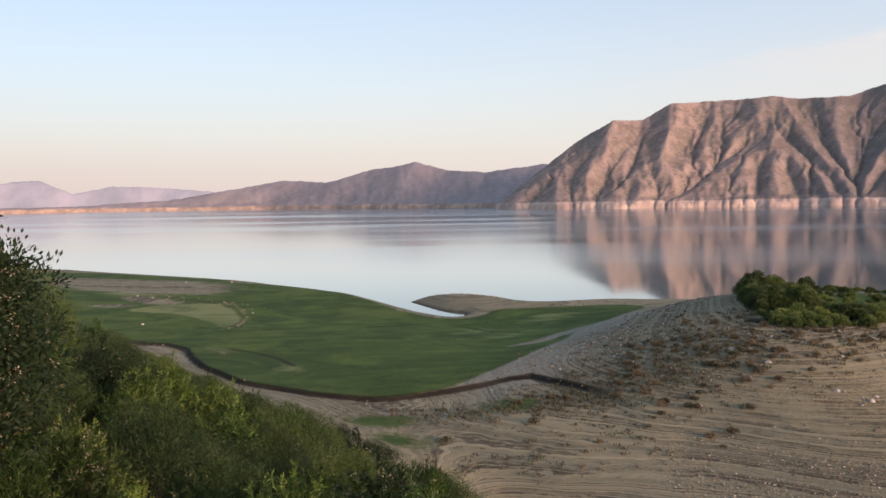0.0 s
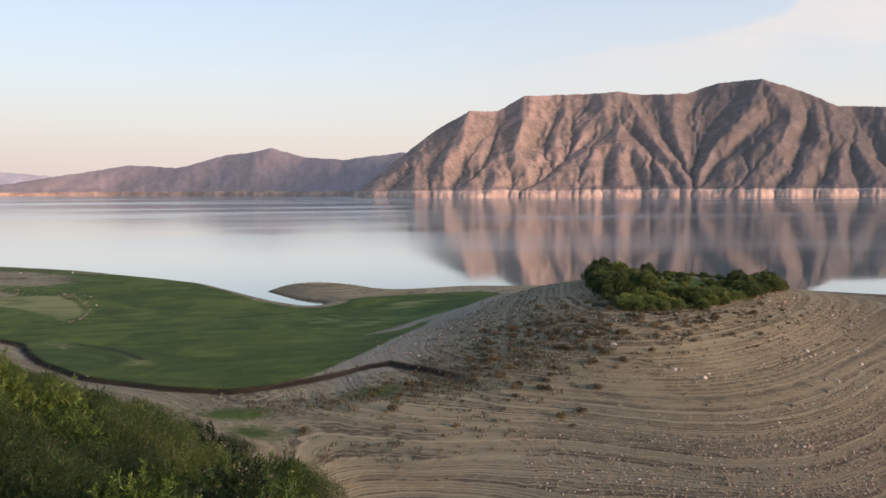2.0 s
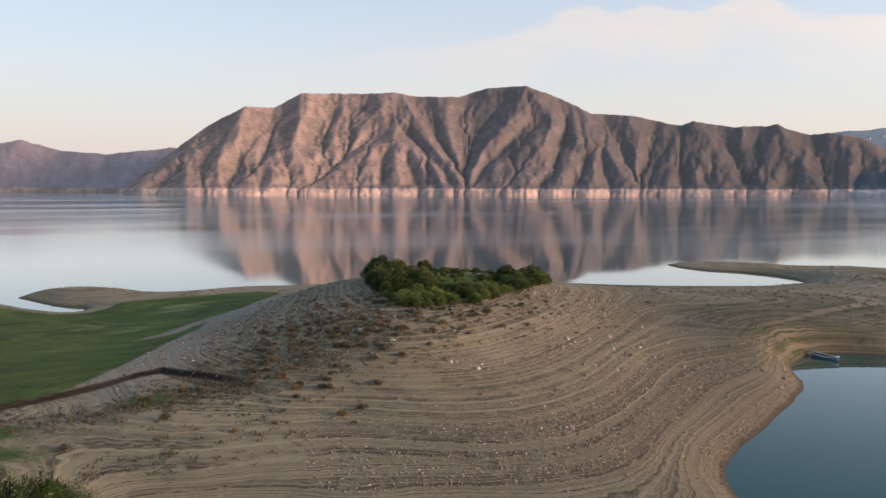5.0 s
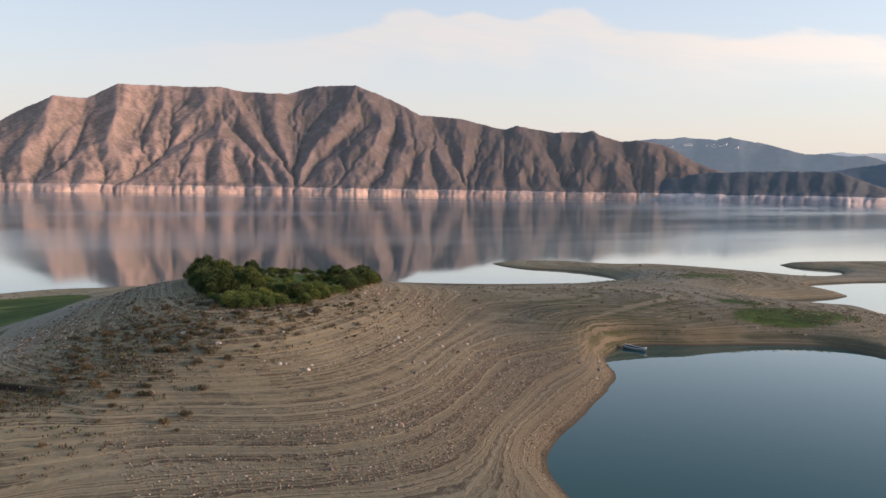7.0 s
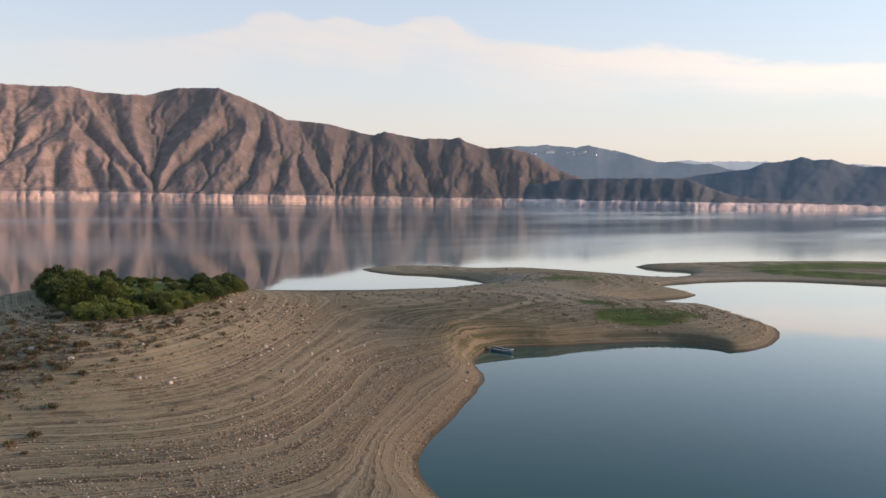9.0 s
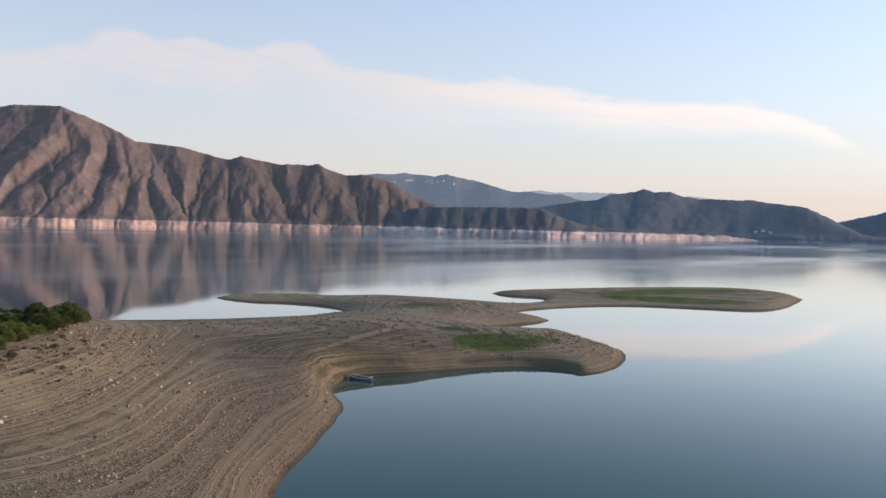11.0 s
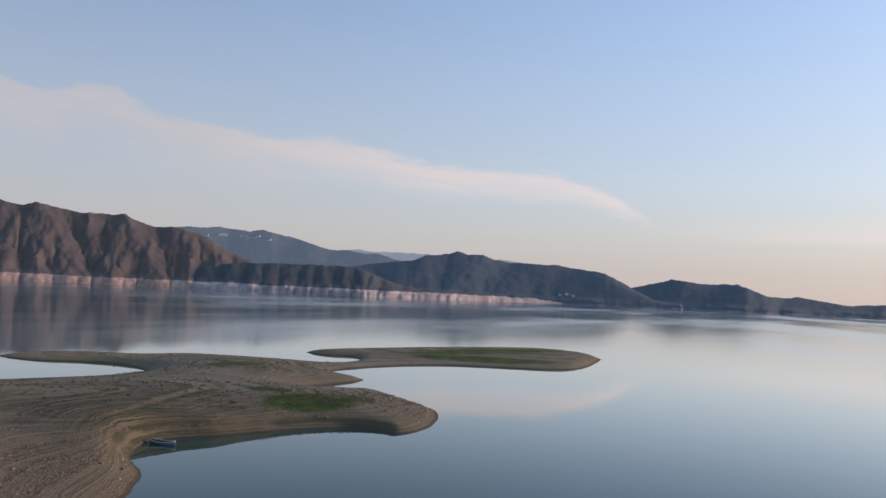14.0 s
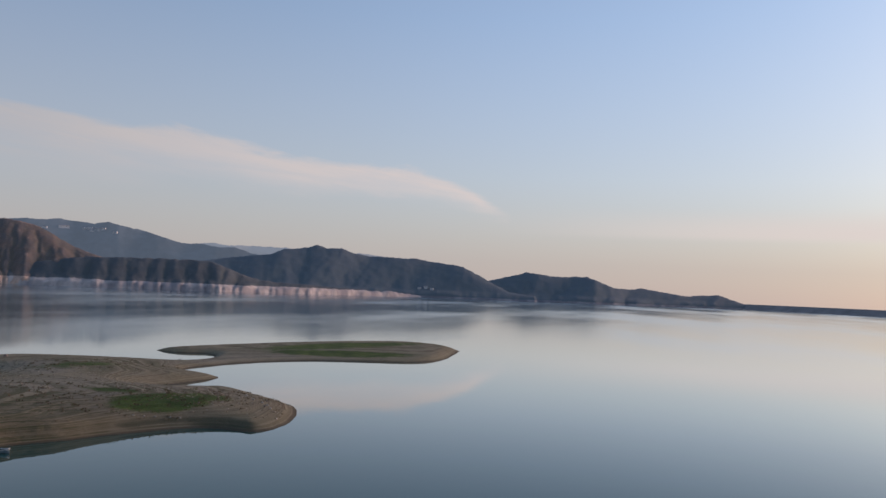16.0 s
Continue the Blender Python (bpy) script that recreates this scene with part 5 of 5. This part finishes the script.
def dry_tufts():
    models = [clump_shrub("dry_shrub", 130 + k, 14, 26, 0.6, 0.62, 0.15, LEAF_DRY, "low dry brown shrub on the stony slope", "shrub", "dry shrubs on the slope") for k in range(4)]
    rs = random.Random(31)
    places = []
    while len(places) < 298:
        k = rs.random()
        if k < 0.66:
            cx, cy, sx, sy, turn = 32, 104, 13, 7, 42
        elif k < 0.96:
            cx, cy, sx, sy, turn = 56, 107, 15, 5, 25
        else:
            cx, cy, sx, sy, turn = 22, 96, 7, 3, 10
        u, v = rs.gauss(0, 1) * sx, rs.gauss(0, 1) * sy
        c, s_ = math.cos(radians(turn)), math.sin(radians(turn))
        places.append((cx + u * c - v * s_, cy + u * s_ + v * c, rs.uniform(0.3, 1.0) ** 1.3 * 1.05))
    plant(models, places, 0.05, 7)


dry_tufts()

def low_scrub():
    """Countless low tufts between the shrubs, and weeds along the wet edges."""
    rs = np.random.RandomState(77)
    spots = []
    for cx, cy, sx, sy, turn, n in ((31, 104, 15, 7, 42, 1100), (56, 106, 18, 6, 25, 500), (20, 97, 8, 3, 10, 260), (6, 94, 7, 2.5, 0, 220), (8, 77, 7, 2, 8, 60), (158, 88, 20, 8, -25, 500), (145, 118, 22, 9, -35, 350), (205, 142, 20, 9, -20, 250)):
        u, v = rs.randn(n) * sx, rs.randn(n) * sy
        c, s_ = math.cos(radians(turn)), math.sin(radians(turn))
        spots.append(np.c_[cx + u * c - v * s_, cy + u * s_ + v * c])
    p = np.concatenate(spots)
    z, d, _, _ = land(p[:, 0], p[:, 1])
    p, z = p[z > 0.3], z[z > 0.3]
    n, k = len(p), 12
    size = 0.10 + 0.25 * rs.rand(n, 1, 1) ** 2
    at = np.c_[p, z][:, None] + rs.randn(n, k, 3) * size * np.array((1.0, 1.0, 0.1))
    along = rs.randn(n, k, 3) * 0.6 + np.array((0, 0, 0.8))
    length = (size[:, :, 0] * (0.8 + 0.9 * rs.rand(n, k))).ravel()
    m = leaves_mesh("low_scrub", at.reshape(-1, 3), along.reshape(-1, 3), length, length * 0.4)
    m.materials.append(LEAF_DRY)
    tagged(new("low_scrub", m), "low dry weeds and tufts on the stony slope", "weeds", kind="stuff")


low_scrub()

# ---------- stones ----------
STONE_PALE = plain("pale_stone", (0.47, 0.43, 0.36), 0.85, 0.3, 2.0, 0.2, 0.6, 0.05)
STONE_GREY = plain("grey_stone", (0.24, 0.20, 0.17), 0.9, 0.25, 2.0, 0.2, 0.6, 0.05)


def rock_mesh(seed):
    bm = bmesh.new()
    bmesh.ops.create_icosphere(bm, subdivisions=2, radius=0.5)
    rs = np.random.RandomState(seed)
    flat = Vector((1.0, 0.65 + 0.3 * rs.rand(), 0.5 + 0.25 * rs.rand()))
    for v in bm.verts:
        k = 1 + 0.5 * noise.noise(v.co * 2.3 + Vector((seed, 0, 0))) + 0.2 * noise.noise(v.co * 6 + Vector((0, seed, 0)))
        v.co = Vector((v.co.x * flat.x, v.co.y * flat.y, v.co.z * flat.z)) * k
        for d in (Vector((0.8, 0.3, 0.5)), Vector((-0.5, 0.7, 0.5)), Vector((0.1, -0.8, 0.55))):
            over = v.co.dot(d.normalized()) - 0.30
            if over > 0:
                v.co -= d.normalized() * over * 0.8
    return from_bm("rock", bm)


ROCKS = [rock_mesh(k) for k in range(6)]
ROCK_PALE = []
for k, m in enumerate(ROCKS):
    m.materials.append(STONE_GREY)
    p = m.copy()
    p.materials.clear()
    p.materials.append(STONE_PALE)
    ROCK_PALE.append(p)


def rock(x, y, z, size, pale, rs, label):
    ob = tagged(new("rock", rs.choice(ROCK_PALE if pale else ROCKS)), label, "rock", "rocks on the shore")
    ob.matrix_basis = pose(x, y, z + size * 0.12, rs.uniform(-15, 15), rs.uniform(-15, 15), rs.uniform(0, 360)) @ Matrix.Diagonal((size, size, size, 1))


def shore_rocks():
    rs = random.Random(41)
    spots = []
    for x, y, size in BIG_ROCKS:
        spots.append((x, y, size, True))
    for x, y, size in DARK_ROCKS:
        spots.append((x, y, size, False))
    while len(spots) < 210:
        k = rs.random()
        if k < 0.35:
            x, y = rs.gauss(62, 14), rs.gauss(100, 12)
        elif k < 0.6:
            t = rs.random()
            x, y = 40 + 60 * t + rs.gauss(0, 4), 64 + 46 * t + rs.gauss(0, 5)
        elif k < 0.8:
            x, y = rs.gauss(170, 7), rs.gauss(76, 6)
        else:
            x, y = rs.gauss(84, 6), rs.gauss(128, 6)
        spots.append((x, y, 0.22 + 0.5 * rs.random() ** 2.5, rs.random() < 0.55))
    zs = heights([p[:2] for p in spots])
    for (x, y, size, pale), z in zip(spots, zs):
        if z > 0.15:
            rock(x, y, z, size, pale, rs, "pale weathered rock lying on the bare shore" if pale else "brown rock half sunk in the shore gravel")


BIG_ROCKS = [(38.9, 96.3, 0.95), (36.6, 102.3, 0.85), (43.2, 88.2, 0.7), (43.9, 88.0, 0.5), (28.1, 88.4, 0.7), (66, 96.5, 0.75), (66.6, 95.6, 0.5), (46.8, 86.9, 0.55), (87.5, 77.4, 0.7), (72.9, 111, 0.6),
             (84, 116, 0.6), (44.2, 84.9, 0.45), (55.9, 90.3, 0.5), (140.7, 84.7, 0.5), (142, 83.2, 0.45), (143.5, 81.8, 0.5), (145, 79.5, 0.45), (146, 78, 0.45), (164, 67, 0.7), (167, 69, 0.6), (169, 71, 0.7),
             (171, 74, 0.6), (175.7, 77.8, 0.7), (155.8, 62.3, 0.6), (-85, 224, 0.7), (-79, 219, 0.6), (-70, 267, 0.9), (-86, 270, 0.7), (-64, 171, 0.8), (-45.5, 192, 0.5)]
DARK_ROCKS = [(90, 82.9, 0.8), (91.8, 80.7, 0.75), (224, 179.5, 1.6), (205, 186, 0.8), (386, 66, 1.2)]
shore_rocks()


def loose_stones(name, label, n, where, lo, hi, mat, seed):
    """Countless small stones: flattened octahedra joined into one mesh."""
    rs = np.random.RandomState(seed)
    p = where(rs, n)
    z, d, _, _ = land(p[:, 0], p[:, 1])
    ok = (z > 0.08) & (d > 0.2) & ((layers(z * 2.7, z * 0 + seed, 3, 0.6) > 0.10 + 0.25 * layers(p[:, 0] / 12, p[:, 1] / 12, 2)) | (rs.rand(n) < 0.10))
    p, z = p[ok], z[ok]
    n = len(p)
    size = lo + (hi - lo) * rs.rand(n) ** 3
    unit = np.array(((1, 0, 0), (0, 1, 0), (-1, 0, 0), (0, -1, 0), (0, 0, 0.8), (0, 0, -0.6)), float)
    v = unit[None] * (0.6 + 0.7 * rs.rand(n, 6, 1)) + rs.randn(n, 6, 3) * 0.12
    a = rs.rand(n) * 6.283
    c, s_ = np.cos(a)[:, None], np.sin(a)[:, None]
    v = np.stack([v[..., 0] * c - v[..., 1] * s_ * 0.7, v[..., 0] * s_ + v[..., 1] * c * 0.7, v[..., 2] * 0.7], -1) * size[:, None, None] * 0.5
    v = v + np.c_[p, z + size * 0.1][:, None]
    tri = np.array(((0, 1, 4), (1, 2, 4), (2, 3, 4), (3, 0, 4), (1, 0, 5), (2, 1, 5), (3, 2, 5), (0, 3, 5)))
    f = (np.arange(n)[:, None, None] * 6 + tri[None]).reshape(-1, 3)
    m = bpy.data.meshes.new(name)
    m.vertices.add(6 * n)
    m.vertices.foreach_set("co", v.astype(np.float32).ravel())
    m.loops.add(f.size)
    m.loops.foreach_set("vertex_index", f.astype(np.int32).ravel())
    m.polygons.add(len(f))
    m.polygons.foreach_set("loop_start", np.arange(0, f.size, 3, dtype=np.int32))
    m.update(calc_edges=True)
    m.materials.append(mat)
    tagged(new(name, m), label, "stones", kind="stuff")


def stone_mix():
    m, n = material("shore_stones")
    one = n.add("ShaderNodeNewGeometry").outputs["Random Per Island"]
    at = n.add("ShaderNodeNewGeometry").outputs["Position"]
    c = n.ramp(one, [(0.0, (0.085, 0.07, 0.055)), (0.35, (0.19, 0.15, 0.105)), (0.65, (0.31, 0.225, 0.14)), (0.84, (0.42, 0.365, 0.265)), (1.0, (0.70, 0.655, 0.55))])
    finish(n, n.mix(n.math("MULTIPLY", n.noise(at, 9.0, 4), 0.4), c, (0.2, 0.16, 0.13)), 0.9, spec=0.2)
    return m


STONES = stone_mix()


def on_slope(rs, n):
    t = rs.rand(n)
    k = rs.rand(n)
    x = np.where(k < 0.5, 30 + 75 * t + rs.randn(n) * 7, 20 + 75 * t)
    y = np.where(k < 0.5, 55 + 55 * t + rs.randn(n) * 8, 60 + 70 * rs.rand(n))
    return np.c_[x, y]


def on_spur(rs, n):
    t = rs.rand(n)
    return np.c_[15 + 46 * t + rs.randn(n) * 4.5, 112 + 70 * t + rs.randn(n) * 5]


def on_peninsula(rs, n):
    k = rs.rand(n)
    return np.c_[np.where(k < 0.5, 168 + rs.randn(n) * 8, 150 + rs.randn(n) * 40), np.where(k < 0.5, 76 + rs.randn(n) * 7, 125 + rs.randn(n) * 22)]


def on_meadow_rim(rs, n):
    t = rs.rand(n) * (len(SCARP) - 1.001)
    i = t.astype(int)
    p = SCARP[i] + (SCARP[i + 1] - SCARP[i]) * (t - i)[:, None]
    return p + rs.randn(n, 2) * 0.8


loose_stones("shore_gravel", "small brown and pale stones along old water lines", 95000, on_slope, 0.05, 0.32, STONES, 1)
loose_stones("spur_gravel", "grey gravel on the spur above the meadow", 15000, on_spur, 0.09, 0.6, STONES, 2)
def on_knoll_foot(rs, n):
    return np.c_[78 + rs.randn(n) * 6, 120 + rs.randn(n) * 4.5]


loose_stones("knoll_rubble", "grey rubble at the foot of the knoll", 1600, on_knoll_foot, 0.12, 0.6, STONES, 9)
loose_stones("peninsula_stones", "scattered pale stones on the peninsula", 6500, on_peninsula, 0.12, 0.5, STONES, 3)
FIELD_RIM = np.array([(-58, 212), (-50, 199), (-45.5, 186), (-43.8, 173), (-45.5, 165)], float)


def on_field(rs, n):
    t = rs.rand(n) * (len(FIELD_RIM) - 1.001)
    i = t.astype(int)
    p = FIELD_RIM[i] + (FIELD_RIM[i + 1] - FIELD_RIM[i]) * (t - i)[:, None] + rs.randn(n, 2) * 0.35
    k = rs.rand(n)[:, None]
    row = np.floor(rs.rand(n) * 4)
    rubble = np.c_[-74 + rs.randn(n) * 9, 216 + row * 2.4 + rs.randn(n) * 0.5]
    rubble[:, 1] -= (rubble[:, 0] + 74) * 0.7
    return np.where(k < 0.06, p, rubble)


loose_stones("field_stones", "grey rubble rows round an old field", 1500, on_field, 0.2, 0.8, STONE_GREY, 6)


def on_islet(rs, n):
    return np.c_[4 + rs.randn(n) * 9, 228 + rs.randn(n) * 3]


loose_stones("islet_stones", "brown rubble on the low spit by the meadow", 1400, on_islet, 0.2, 1.0, STONES, 8)
loose_stones("bank_stones", "pale stones along the cut bank", 420, on_meadow_rim, 0.10, 0.40, STONES, 4)


# ---------- boat ----------
def boat():
    """An open wooden rowing boat lying in the shallows."""
    top = tagged(new("rowing_boat"), "weathered pale blue wooden rowing boat in the shallows", "boat")
    top.matrix_basis = pose(112.6, 90.9, 0.0, 2.0, 1.0, -84)
    L, ns = 4.7, 15
    xs = np.linspace(-1, 1, ns)

    def section(t, shrink=0.0, lift=0.0):
        b = 0.72 * (1 - abs(t) ** 2.6 * (0.55 if t < 0 else 0.95)) - shrink
        sheer = 0.42 + 0.20 * t * t + (0.14 * t ** 3 if t > 0 else 0)
        keel = -0.18 + 0.10 * t * t + lift
        return [(t * L / 2, s * b * w, keel + (sheer - keel) * h) for s, w, h in ((-1, 1, 1), (-1, 0.93, 0.62), (-1, 0.72, 0.26), (-1, 0.3, 0.03), (1, 0.3, 0.03), (1, 0.72, 0.26), (1, 0.93, 0.62), (1, 1, 1))]

    def shell(name, shrink, lift):
        bm = bmesh.new()
        rows = [[bm.verts.new(p) for p in section(t, shrink, lift)] for t in xs]
        for a, b in zip(rows, rows[1:]):
            for j in range(7):
                bm.faces.new((a[j], b[j], b[j + 1], a[j + 1]))
        bm.faces.new(rows[0])
        bm.faces.new(rows[-1])
        return from_bm(name, bm)

    paint, inside, trim, wood = plain("boat_paint", (0.24, 0.31, 0.33), 0.6, 0.2), plain("boat_inside", (0.040, 0.056, 0.050), 0.8, 0.3), plain("boat_rail", (0.72, 0.74, 0.72), 0.6, 0.15), plain("boat_wood", (0.20, 0.16, 0.12), 0.8, 0.3)
    hull = part("hull", shell("hull", 0, 0), paint, top)
    # inside planking in a much darker colour than the hull
    part("inside_planking", shell("inside_planking", 0.05, 0.06), inside, top, "dark inside planking")
    for side in (0, 7):
        chain = [(*section(t)[side], 0.08) for t in xs]
        part("gunwale", rods_mesh("gunwale", [chain], 6), trim, top, "pale painted rail")
    for t in (-0.55, -0.05, 0.45):
        bm = bmesh.new()
        b = 0.66 * (1 - abs(t) ** 2.6 * 0.6)
        box(bm, t * L / 2 - 0.13, -b, 0.22, t * L / 2 + 0.13, b, 0.26)
        part("thwart", from_bm("thwart", bm), wood, top, "bare wooden seat board")
    bm = bmesh.new()
    box(bm, L / 2 - 0.75, -0.32, 0.50, L / 2 - 0.12, 0.32, 0.56)
    part("foredeck", from_bm("foredeck", bm), trim, top)


boat()


def driftwood(x, y, turn, length, seed):
    rs = np.random.RandomState(seed)
    top = tagged(new("driftwood"), "grey forked driftwood branch on the slope", "driftwood", "driftwood on the shore")
    top.matrix_basis = pose(x, y, ground_z(x, y), 0, 0, turn)
    main = [(k * length / 5, 0.15 * rs.randn(), 0.08 + 0.05 * rs.rand(), 0.09 * (1 - k / 6.5)) for k in range(6)]
    part("branch", rods_mesh("branch", [main], 6), DRIFT, top)
    for k in (2, 3, 4):
        x1, y1, z1, rad = main[k]
        part("twig", rods_mesh("twig", [[(x1, y1, z1, rad * 0.6), (x1 + 0.4, y1 + 0.5 * (-1) ** k, z1 + 0.15, rad * 0.4), (x1 + 0.9, y1 + 0.8 * (-1) ** k, z1 + 0.3 * rs.rand(), 0.01)]], 5), DRIFT, top)


DRIFT = plain("driftwood_grey", (0.13, 0.105, 0.085), 0.9, 0.3, 4.0, 0.1)
driftwood(39.7, 86.2, -12, 4.2, 3)
driftwood(42.4, 79.0, 35, 2.4, 4)
driftwood(60.5, 99.0, 20, 2.6, 5)
